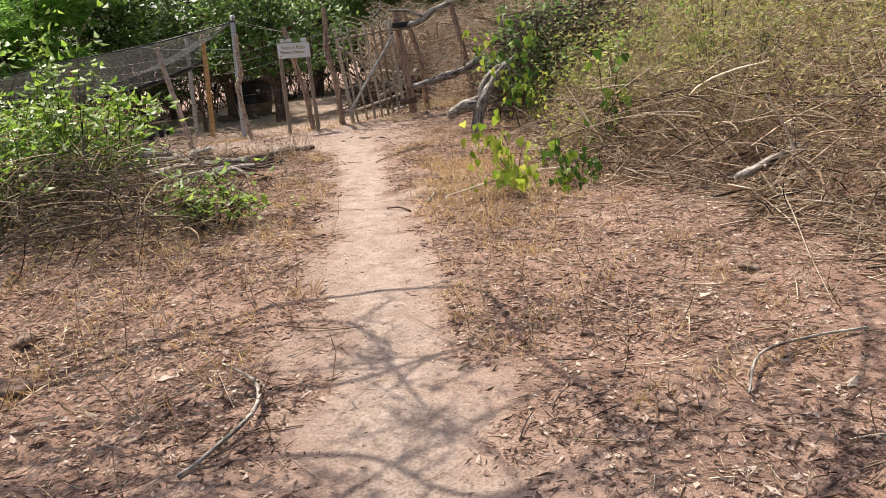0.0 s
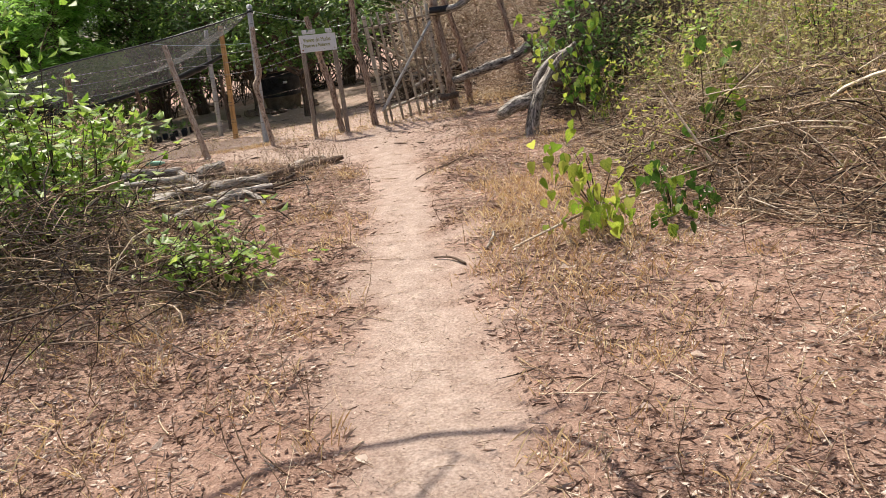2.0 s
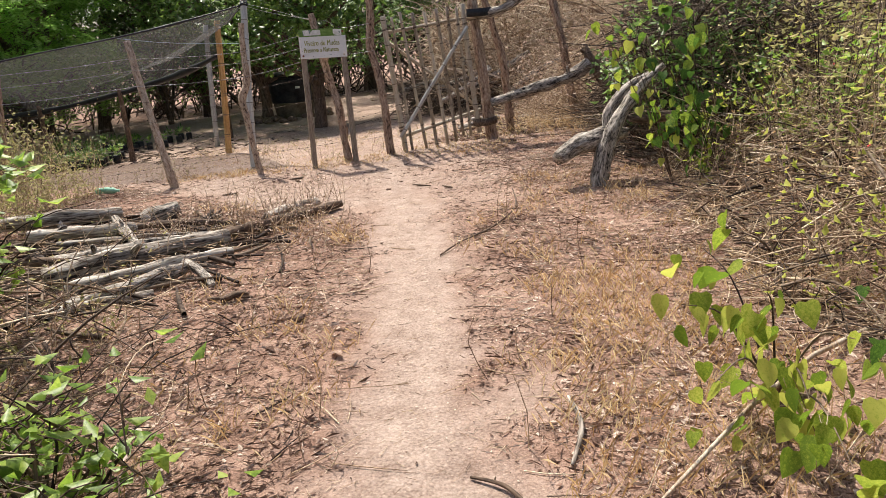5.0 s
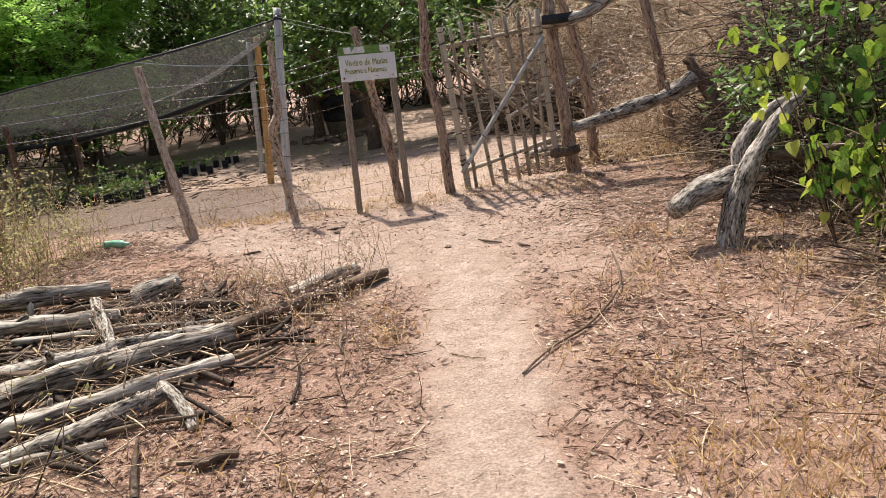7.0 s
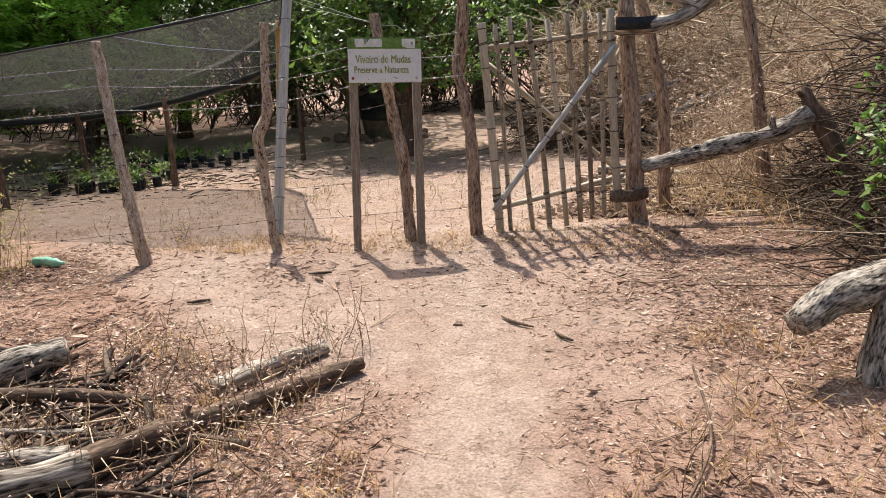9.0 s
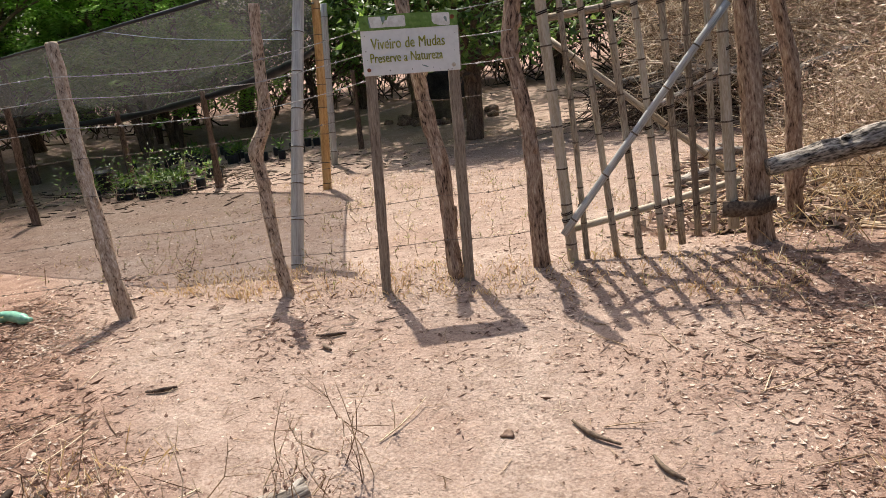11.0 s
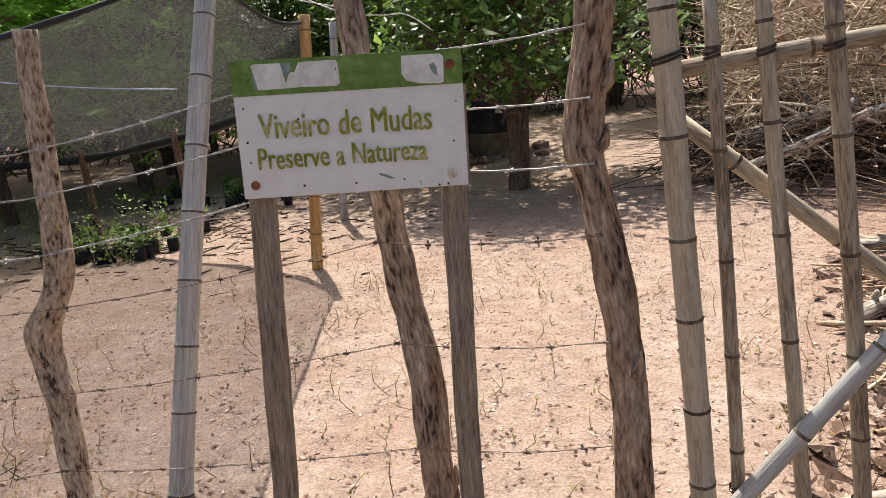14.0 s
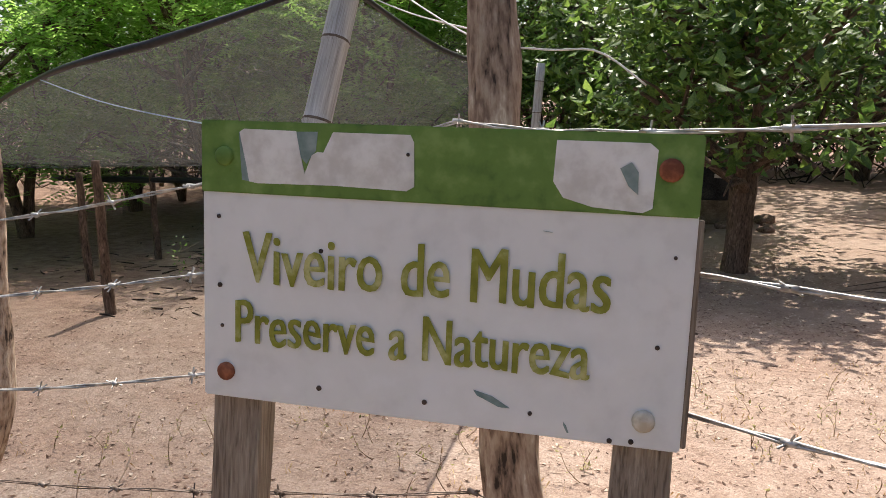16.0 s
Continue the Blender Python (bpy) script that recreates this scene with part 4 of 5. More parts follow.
# ---------------------------------------------------------------- trees
def tree(name, base, hgt, crown, leaf_mat, label, trunk_r=0.12, stems=1, leaves=4000, leaf_size=(0.09, 0.16), bare=0.35, spread=2.0, clusters=60, puff=0.5, seed=1, crown_low=1.2, feathery=False, fork=0.0):
    """Tapered trunk with limbs, and a crown of leaf clumps with gaps."""
    r = random.Random(seed)
    e = empty(name, on(*base), label, "tree")
    ends = []
    trunk = Geo()
    limbs = []
    for s in range(stems):
        a0 = r.uniform(0, 6.28)
        lean = Vector((math.cos(a0), math.sin(a0), 0)) * (0.5 if stems > 1 else 0.12) * hgt * 0.3
        pts = smoothed([Vector((0, 0, -0.15)), *([Vector((0.03, 0, fork)) + lean * 0.06] if fork else []), lean * 0.25 + Vector((0.05, 0, hgt * 0.2 + fork * 0.4)), lean * 0.7 + Vector((r.uniform(-0.1, 0.1), r.uniform(-0.1, 0.1), hgt * 0.5)), lean + Vector((0, 0, hgt * 0.85))], 16)
        trunk.tube(pts, [trunk_r * (1.25 - 0.95 * k / 15) / (stems ** 0.3) for k in range(16)], 9, 0.25, 4)
        for k in range(9):
            i = r.randrange(4, 15)
            a = r.uniform(0, 6.28)
            d = Vector((math.cos(a), math.sin(a), r.uniform(0.1, 0.8))).normalized()
            ln = spread * r.uniform(0.5, 1.0)
            lp = smoothed([pts[i], pts[i] + d * ln * 0.5 + Vector((0, 0, 0.1)), pts[i] + d * ln + Vector((0, 0, r.uniform(-0.3, 0.4)))], 8)
            limbs.append((lp, trunk_r * 0.4))
            ends += [lp[5], lp[7]]
            for q in range(2):
                d2 = (d + Vector((r.uniform(-1, 1), r.uniform(-1, 1), r.uniform(-0.4, 0.6)))).normalized()
                tip = lp[4] + d2 * ln * 0.6
                limbs.append((smoothed([lp[4], lp[4].lerp(tip, 0.5) + Vector((0, 0, 0.08)), tip], 6), trunk_r * 0.18))
                ends.append(tip)
    build("trunk", trunk, M_TRUNK, e)
    g = Geo()
    for lp, rad in limbs:
        g.tube(lp, [rad * (1 - 0.75 * k / (len(lp) - 1)) for k in range(len(lp))], 6, 0.15)
    build("branchwork", g, M_TRUNK, e)
    while len(ends) < clusters:
        a, q = r.uniform(0, 6.28), math.sqrt(r.random())
        ends.append(Vector((math.cos(a) * q * crown[0], math.sin(a) * q * crown[1], crown_low + (hgt - crown_low) * r.random())))
    c = Geo()
    per = max(1, leaves // len(ends))
    for p in ends:
        k = puff * r.uniform(0.6, 1.3)
        for _ in range(per):
            d = Vector((r.gauss(0, 1), r.gauss(0, 1), r.gauss(0, 0.75))) * k * 0.6
            q = p + d
            if q.z < crown_low * 0.7:
                continue
            al = Vector((r.uniform(-1, 1), r.uniform(-1, 1), r.uniform(-0.9, 0.4))).normalized()
            ac = al.cross(Vector((r.uniform(-0.4, 0.4), r.uniform(-0.4, 0.4), 1))).normalized()
            ls = r.uniform(*leaf_size)
            if feathery:
                for w in range(6):
                    off = al * ls * (w / 6 - 0.2)
                    for sgn in (-1, 1):
                        c.leaf(q + off, (ac * sgn + al * 0.4).normalized(), al, ls * 0.38, ls * 0.13, 0.05)
            else:
                c.leaf(q, al, ac, ls, ls * r.uniform(0.4, 0.6))
    build("crown", c, leaf_mat, e)
    return e


broad = tree("broadleaf_tree", (-4.15, 21.0), 6.0, (2.6, 2.4), M_LEAF_DARK, "dark green broadleaf tree with forked brown trunk", 0.17, 3, 5600, (0.13, 0.22), spread=2.2, clusters=90, puff=0.55, seed=3, crown_low=1.9, fork=0.9)
tall = tree("shade_tree", (-9.6, 28.8), 8.0, (3.4, 3.0), M_LEAF_DARK, "tall dark green tree at the wood's edge", 0.22, 2, 7500, (0.14, 0.24), spread=3.0, clusters=120, puff=0.7, seed=5, crown_low=1.5)
acacia = tree("feathery_tree", (-12.1, 22.3), 6.0, (2.8, 2.4), M_LEAF_LIGHT, "bright green feathery-leaved tree behind the shade net", 0.12, 3, 1700, (0.3, 0.5), spread=2.4, clusters=110, puff=0.6, seed=8, crown_low=0.9, feathery=True)
bushy = tree("wood_edge_shrub", (0.9, 27.5), 4.2, (2.2, 1.8), M_LEAF_DARK, "dense dark green shrub at the wood's edge", 0.07, 4, 6000, (0.1, 0.18), spread=1.8, clusters=90, puff=0.5, seed=11, crown_low=0.5)
for src, spots in (
        (broad, ((-6.3, 24.2, 70, 1.05), (0.8, 29.5, 150, 1.1), (4.2, 26.5, 220, 1.1), (-0.6, 27, 20, 1.2), (6.5, 17.5, 300, 1.0))),
        (tall, ((-4.6, 32, 90, 1.15), (-12.5, 27, 180, 1.0), (0.5, 31, 250, 1.1), (-17, 24, 30, 1.05), (6, 27, 130, 1.1), (-21, 19, 200, 1.1), (11, 23, 320, 1.1), (-24, 13, 60, 1.1), (-14, 35, 100, 1.3), (-26, 7, 10, 1.1), (14, 15, 200, 1.0), (-9, 38, 290, 1.4), (-21, 30, 150, 1.4), (4, 37, 33, 1.4), (13, 30, 80, 1.3))),
        (bushy, ((-7.5, 4, 40, 0.8), (-9, 7.5, 130, 0.9), (-8, 0, 220, 0.9), (-6, -4, 310, 0.9), (9.5, 12, 20, 0.9), (9, 7, 100, 0.9), (8.5, 2, 190, 0.9), (6, -3.5, 280, 0.9), (0.5, -8, 60, 1.1), (4, -9, 150, 1.1), (-4, -9, 240, 1.1))),
        (acacia, ((-13.0, 20.0, 80, 1.0), (-14.6, 17.5, 200, 0.95), (-12.2, 23.5, 140, 1.1), (-17.0, 15.0, 300, 1.0), (-16.5, 20.5, 20, 1.15), (-18.5, 11, 250, 1.0), (-12.6, 11.6, 120, 0.75))),
        (bushy, ((-10.5, 27.5, 60, 1.1), (-13.5, 24.5, 120, 1.0), (3.0, 28.0, 200, 1.1), (-6.5, 34, 300, 1.2), (-2.2, 35, 30, 1.3), (-17, 22, 240, 1.1), (5.5, 23, 150, 1.1), (9, 19, 80, 1.1), (-15, 28, 10, 1.2), (-20, 16, 170, 1.1)))):
    for x, y, a, k in spots:
        c = copy_thing(src, pose(x, y, height(x, y), 0, 0, a))
        c.scale = (k, k, k)

# a mostly bare tree whose branches reach over the start of the path and throw their shadow on it
bare = empty("overhanging_tree", on(-4.3, 2.9), "thin bare-branched tree reaching over the path", "tree")
ob0 = bare.location
crotch = Vector((-3.3, 4.0, 2.7))
build("trunk", Geo().tube([p - ob0 for p in smoothed([on(-4.3, 2.9, -0.1), (-4.1, 3.2, 1.0), (-3.7, 3.6, 2.0), crotch], 16)], [0.09 - 0.003 * k for k in range(16)], 10, 0.2), M_TRUNK, bare)
rb = random.Random(21)


def overhead(x, y, z):
    """The place at height z on the sun's ray to a spot of the ground."""
    return Vector((x, y, 0.05)) + SUN_FROM * ((z - 0.05) / SUN_FROM.z)


for thick, line in (
        (0.026, ((-1.5, 2.65), (-0.54, 2.89), (-0.12, 3.1), (0.27, 3.25), (0.7, 3.55))),
        (0.028, ((-0.95, 3.95), (0.1, 3.95), (0.34, 3.0), (0.52, 2.5), (0.53, 2.15), (0.65, 1.6))),
        (0.022, ((-1.2, 3.5), (-0.54, 3.6), (-0.17, 2.66), (0.1, 2.2), (0.2, 1.7))),
        (0.026, ((-1.5, 2.2), (-0.46, 2.3), (-0.06, 2.01), (0.4, 1.95), (0.95, 2.3))),
        (0.024, ((-1.2, 2.1), (-0.3, 1.85), (0.83, 2.3), (1.12, 2.75), (1.6, 2.9))),
        (0.022, ((-1.6, 2.4), (-1.05, 2.59), (-0.94, 2.81), (-0.85, 3.2))),
        (0.024, ((-1.4, 1.9), (0.2, 1.5), (1.2, 1.9), (1.7, 2.4), (2.1, 2.6))),
        (0.022, ((-1.0, 1.5), (0.8, 1.7), (1.35, 2.2), (1.7, 2.7), (2.0, 3.3))),
        (0.022, ((-0.8, 1.4), (0.9, 1.5), (1.6, 1.8), (2.1, 2.1))),
        (0.02, ((-1.7, 2.0), (-1.4, 2.2), (-1.2, 2.25), (-0.95, 2.15)))):
    z = rb.uniform(2.7, 3.4)
    lp = smoothed([crotch] + [overhead(x, y, z + rb.uniform(-0.15, 0.15)) for x, y in line], 26)
    g = Geo()
    g.tube([p - ob0 for p in lp], [0.7 * thick * (1.25 - 0.85 * i / 25) for i in range(26)], 7, 0.12)
    for _ in range(13):
        i = rb.randrange(6, 26)
        d = Vector((rb.uniform(-1, 1), rb.uniform(-1, 1), rb.uniform(-0.2, 0.4))).normalized() * rb.uniform(0.25, 0.7)
        tw = smoothed([lp[i], lp[i] + d * 0.5 + Vector((rb.gauss(0, 0.06), rb.gauss(0, 0.06), 0.05)), lp[i] + d], 6)
        g.tube([p - ob0 for p in tw], [0.011, 0.01, 0.009, 0.008, 0.006, 0.004], 4)
        for _ in range(2):
            e2 = tw[4] + Vector((rb.uniform(-1, 1), rb.uniform(-1, 1), 0.1)) * 0.22
            g.tube([tw[3] - ob0, tw[3].lerp(e2, 0.5) - ob0 + Vector((0, 0, 0.02)), e2 - ob0], [0.006, 0.005, 0.003], 4)
        for _ in range(rb.choice((0, 3, 8, 16))):
            q = tw[rb.randrange(3, 6)] + Vector((rb.gauss(0, 0.07), rb.gauss(0, 0.07), rb.gauss(0, 0.05)))
            al = Vector((rb.uniform(-1, 1), rb.uniform(-1, 1), -0.4)).normalized()
            g.leaf(q - ob0, al, al.orthogonal().normalized(), rb.uniform(0.04, 0.08), 0.035)
    build("branch", g, M_TRUNK, bare)


# ---------------------------------------------------------------- brush
def tangle(name, mound, count, mat, label, length=(0.4, 1.3), radius=(0.0025, 0.006), upright=0.3, seed=1, thick=0.06):
    """Tangled dry stems filling a mound: mound(r) gives a foot point and the height of the heap there."""
    r = random.Random(seed)
    g = Geo()
    for _ in range(count):
        p, hh = mound(r)
        p = p + Vector((0, 0, hh * r.random() ** 0.8))
        d = Vector((r.gauss(0, 1), r.gauss(0, 1), r.gauss(upright, 0.5))).normalized()
        ln = r.uniform(*length)
        c = Vector((r.gauss(0, 1), r.gauss(0, 1), -abs(r.gauss(0.3, 0.8)))) * ln * 0.42
        pts = []
        for f in (0, 0.25, 0.5, 0.75, 1):
            q = p + d * ln * (f - 0.35) + c * (f * f)
            q.z = max(q.z, height(q.x, q.y) + 0.01)
            pts.append(q)
        rad = r.uniform(*radius)
        if r.random() < thick:
            rad *= 2.6
        g.tube(pts, [rad, rad, rad * 0.85, rad * 0.7, rad * 0.4], 3, cap=False)
    return tagged(build(name, g, mat), label, "brush", kind="stuff")


MOUND_FOOT = [(1.0, 3.2), (3.0, 2.3), (4.0, 2.1), (5.4, 2.15), (6.1, 1.75), (6.7, 1.35), (7.5, 1.05), (8.5, 1.1), (9.5, 1.15), (11.0, 1.4), (16.0, 1.3)]


def mound_edge(y):
    """How far from the path the dry brush begins."""
    for (y0, x0), (y1, x1) in zip(MOUND_FOOT, MOUND_FOOT[1:]):
        if y <= y1:
            return x0 + (x1 - x0) * max(0.0, y - y0) / (y1 - y0)
    return MOUND_FOOT[-1][1]


def brush_height(x, y):
    """Height of the dry brush on the bank beside the path."""
    edge = mound_edge(y) + 0.25 * noise.noise(Vector((y * 1.4, 3, 8)))
    s = step(edge - 0.1, edge + 1.0, x)
    return s * (0.72 + 0.5 * noise.noise(Vector((x * 1.1, y * 1.1, 4)))) * step(1.5, 4.5, y)


def bank(r):
    while True:
        y = r.uniform(2.4, 15.5)
        x = mound_edge(y) - 0.1 + 5.0 * r.random() ** 1.9
        hh = brush_height(x, y)
        if hh > 0.05:
            return on(x, y), hh


def bank_top(r):
    p, hh = bank(r)
    return p + Vector((0, 0, hh * 0.5)), hh * 0.6


tangle("dry_brush", bank, 9500, M_STICK, "pale tangled dry stems and vines heaped on the bank", (0.15, 0.75), (0.0018, 0.0045), seed=2)
tangle("arching_canes", bank_top, 950, M_CANE, "bleached arching dry canes over the brush", (0.35, 1.2), (0.003, 0.0065), 0.15, 14, 0.08)
# dark stems whose colour paints shade into the heap's interior
tangle("dark_brush", bank, 3200, M_DARKSTICK, "dead twigs inside the dry brush, coloured dark like shaded gaps", (0.2, 0.7), (0.003, 0.007), seed=3)


def far_bank(r):
    x, y = r.uniform(0.3, 9), r.uniform(14.2, 21.0)
    return on(x, y), 1.7 * step(0.2, 2.0, x - 0.0)


tangle("far_brush", far_bank, 9000, M_STICK, "tall dry brush behind the gate", (0.4, 1.3), (0.0025, 0.006), 0.7, 4)


def gate_thicket(r):
    y = r.uniform(19.8, 24.0)
    return on(r.uniform(-1.3 - 0.1 * (y - 20), 7.0), y), 2.9 * (0.75 + 0.5 * noise.noise(Vector((y, 7, 3))))


tangle("pale_thicket", gate_thicket, 7500, M_CANE, "tall sunlit thicket of dry vines behind the gate", (0.4, 1.4), (0.004, 0.009), 0.9, 15)
tangle("brown_thicket", gate_thicket, 3500, M_STICK, "brown dead stems in the thicket behind the gate", (0.4, 1.2), (0.005, 0.012), 0.5, 16)


def thicket(r):
    a = r.uniform(-0.5, 1.25)
    d = r.uniform(27, 36)
    return on(-1.5 - math.sin(a) * d, 3 + math.cos(a) * d), 2.2


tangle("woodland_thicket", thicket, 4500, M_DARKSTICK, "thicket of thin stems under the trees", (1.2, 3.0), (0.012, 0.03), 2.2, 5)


def brush_heap(r):
    x, y = max(-2.0, r.gauss(0.0, 1.2)), r.gauss(21.6, 0.7)
    return on(x, y), 0.75


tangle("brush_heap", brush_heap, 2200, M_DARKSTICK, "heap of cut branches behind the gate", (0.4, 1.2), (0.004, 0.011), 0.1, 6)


def leafy(name, places, mat, label, stem_mat=M_STICK, hgt=(0.3, 0.7), leaves=14, size=(0.02, 0.05), seed=1, category="weeds", lean=0.25):
    """Many small weeds: thin stems with side twigs and leaves."""
    r = random.Random(seed)
    g = Geo()
    for x, y in places:
        h = r.uniform(*hgt)
        p = on(x, y)
        d = Vector((r.gauss(0, lean), r.gauss(0, lean), 1)) * h
        line = smoothed([p, p + d * 0.5 + Vector((r.gauss(0, 0.03), r.gauss(0, 0.03), 0)), p + d], 5)
        g.tube(line, [0.003, 0.0027, 0.0023, 0.0018, 0.001], 3, cap=False)
        for _ in range(leaves):
            q = line[r.randrange(1, 5)] + Vector((r.gauss(0, 0.05), r.gauss(0, 0.05), r.gauss(0, 0.05))) * (h / 0.5)
            al = Vector((r.uniform(-1, 1), r.uniform(-1, 1), r.uniform(-0.5, 0.7))).normalized()
            s = r.uniform(*size)
            g.leaf(q, al, al.cross(Vector((0.1, 0.2, 1))).normalized(), s, s * 0.5, slot=1)
        for _ in range(2):
            k = r.randrange(1, 4)
            q = line[k] + Vector((r.gauss(0, 0.09), r.gauss(0, 0.09), abs(r.gauss(0.05, 0.05)))) * (h / 0.4)
            g.tube([line[k], q], [0.0018, 0.001], 3, cap=False)
    return tagged(build(name, g, [stem_mat, mat]), label, category, kind="stuff")


def scatter(r, n, x0, x1, y0, y1, keep=lambda x, y: True):
    out = []
    while len(out) < n:
        x, y = r.uniform(x0, x1), r.uniform(y0, y1)
        if keep(x, y):
            out.append((x, y))
    return out


rs = random.Random(31)
off_path = lambda x, y: trodden(x, y) < 0.25
leafy("bank_weeds", scatter(rs, 1250, 1.6, 7, 4.0, 14, lambda x, y: x > mound_edge(y) + 0.8), M_OLIVE, "tall olive-green weeds among the dry brush", hgt=(0.6, 1.5), leaves=26, size=(0.03, 0.075), seed=41)
leafy("bank_stalks", scatter(rs, 800, 1.3, 6, 3.0, 14, lambda x, y: brush_height(x, y) > 0.3), M_STRAW, "upright pale dry stalks on the bank", hgt=(0.4, 1.15), leaves=9, size=(0.015, 0.04), seed=46, lean=0.35)
leafy("red_flowers", scatter(rs, 16, 1.6, 5, 4.0, 12), M_REDFLOWER, "a few small red flowers among the brush", hgt=(0.5, 1.1), leaves=2, size=(0.03, 0.05), seed=48, category="flowers")
leafy("gate_weeds", scatter(rs, 700, 0.2, 6, 14.0, 20.0), M_LITTER, "tall rusty-brown dry weeds behind the gate", hgt=(0.5, 1.5), leaves=18, size=(0.02, 0.06), seed=49)
leafy("bank_herbs", scatter(rs, 420, 1.2, 6, 3.5, 13, lambda x, y: brush_height(x, y) > 0.1 and noise.noise(Vector((x * 0.7, y * 0.7, 77))) > 0.1), M_LEAF_LIME, "clumps of fresh green herbs in the dry brush", hgt=(0.3, 1.1), leaves=16, size=(0.03, 0.08), seed=47)
leafy("dry_weeds", scatter(rs, 420, -3.2, 1.9, 1.6, 11.2, off_path), M_LITTER, "thin dry weed stalks standing in the leaf litter", hgt=(0.1, 0.38), leaves=5, size=(0.015, 0.035), seed=42)
leafy("dry_weeds", scatter(rs, 150, -4.6, -1.75, 9.3, 11.2, lambda x, y: -0.75 < y - 10.5 - 1.15 * (x + 1.6) < 1.0), M_LITTER, "dry brown weeds beside the fallen pole", hgt=(0.12, 0.4), leaves=9, size=(0.015, 0.03), seed=43)
leafy("tall_weeds", scatter(rs, 650, -7.0, -4.0, 9.4, 11.9, lambda x, y: x < -3.9 - 0.3 * (y - 9.5)), M_OLIVE, "tall olive-brown weeds below the fence", hgt=(0.3, 0.9), leaves=22, size=(0.02, 0.045), seed=44)
leafy("shrub_weeds", scatter(rs, 170, -4.6, -1.75, 4.9, 8.6, lambda x, y: x < -1.85 - 0.35 * abs(y - 6.2)), M_OLIVE, "olive-brown weeds under the green shrubs", hgt=(0.15, 0.6), leaves=14, size=(0.02, 0.045), seed=50)
leafy("nursery_weeds", scatter(rs, 55, -9.4, -7.4, 16.8, 18.4), M_LEAF_DARK, "dark green weeds at the nursery's edge", hgt=(0.2, 0.65), leaves=18, size=(0.03, 0.07), seed=56)
leafy("yard_weeds", scatter(rs, 300, -5.5, 0.3, 12.6, 17.0), M_OLIVE, "small dry weeds in the sandy yard", hgt=(0.05, 0.2), leaves=5, size=(0.012, 0.03), seed=45)


def shrub(name, centre, radius, hgt, mat, label, stems=30, leaves=1500, size=(0.035, 0.075), seed=1, dead=0):
    r = random.Random(seed)
    e = empty(name, on(*centre), label, "shrub")
    o = e.location
    g, c = Geo(), Geo()
    tips = []
    for _ in range(stems):
        a, q = r.uniform(0, 6.28), math.sqrt(r.random())
        p = on(centre[0] + math.cos(a) * q * radius[0] * 0.5, centre[1] + math.sin(a) * q * radius[1] * 0.5)
        t = on(centre[0] + math.cos(a) * q * radius[0] * 1.05, centre[1] + math.sin(a) * q * radius[1] * 1.05, hgt * (1 - 0.55 * q * q) * r.uniform(0.5, 1.1))
        lp = smoothed([p, p.lerp(t, 0.5) + Vector((r.gauss(0, 0.06), r.gauss(0, 0.06), 0.1)), t], 8)
        g.tube([x - o for x in lp], [0.008 - 0.0008 * i for i in range(8)], 4, cap=False)
        tips += lp[2:]
        for _ in range(3):
            k = r.randrange(2, 8)
            d = Vector((r.gauss(0, 1), r.gauss(0, 1), r.gauss(0.2, 0.6))).normalized() * r.uniform(0.12, 0.4)
            g.tube([lp[k] - o, lp[k] + d * 0.5 - o + Vector((0, 0, 0.02)), lp[k] + d - o], [0.004, 0.003, 0.0015], 3, cap=False)
            tips += [lp[k] + d, lp[k] + d * 0.6]
    for _ in range(leaves):
        q = r.choice(tips) + Vector((r.gauss(0, 0.05), r.gauss(0, 0.05), r.gauss(0, 0.04)))
        if q.z < height(q.x, q.y) + 0.03:
            continue
        al = Vector((r.uniform(-1, 1), r.uniform(-1, 1), r.uniform(-0.7, 0.5))).normalized()
        s = r.uniform(*size)
        c.leaf(q - o, al, al.cross(Vector((r.gauss(0, 0.3), r.gauss(0, 0.3), 1))).normalized(), s, s * 0.55)
    build("woody_frame", g, M_DARKSTICK, e)
    build("foliage", c, mat, e)
    return e


shrub("leafy_shrub", (-3.65, 7.3), (0.95, 0.8), 1.7, M_LEAF, "green-leaved thorny shrub with dead lower twigs", 46, 1900, (0.07, 0.13), seed=51)
shrub("leafy_shrub", (-4.2, 6.3), (0.9, 0.8), 1.6, M_LEAF, "green-leaved thorny shrub with dead lower twigs", 46, 1700, (0.07, 0.13), seed=52)
shrub("leafy_shrub", (-5.0, 7.9), (1.1, 1.0), 1.8, M_LEAF, "green-leaved thorny shrub with dead lower twigs", 46, 1100, (0.07, 0.13), seed=53)
shrub("low_shrub", (-1.95, 6.1), (0.45, 0.4), 0.4, M_LEAF, "low bright green shrub at the path's edge", 22, 330, (0.06, 0.11), seed=54)


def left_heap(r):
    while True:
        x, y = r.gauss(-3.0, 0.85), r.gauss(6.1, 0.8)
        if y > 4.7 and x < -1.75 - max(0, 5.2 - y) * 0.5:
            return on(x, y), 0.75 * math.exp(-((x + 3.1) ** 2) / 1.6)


# twig colour carries the shade of the hollows below the leaves
tangle("dead_twigs", left_heap, 1100, M_DARKSTICK, "tangle of dead twigs under the green shrubs, coloured dark like shaded hollows", (0.15, 0.6), (0.0018, 0.005), 0.25, 8)
tangle("pale_twigs", left_heap, 420, M_STICK, "pale dead twigs among the green shrubs", (0.15, 0.6), (0.002, 0.005), 0.2, 9)


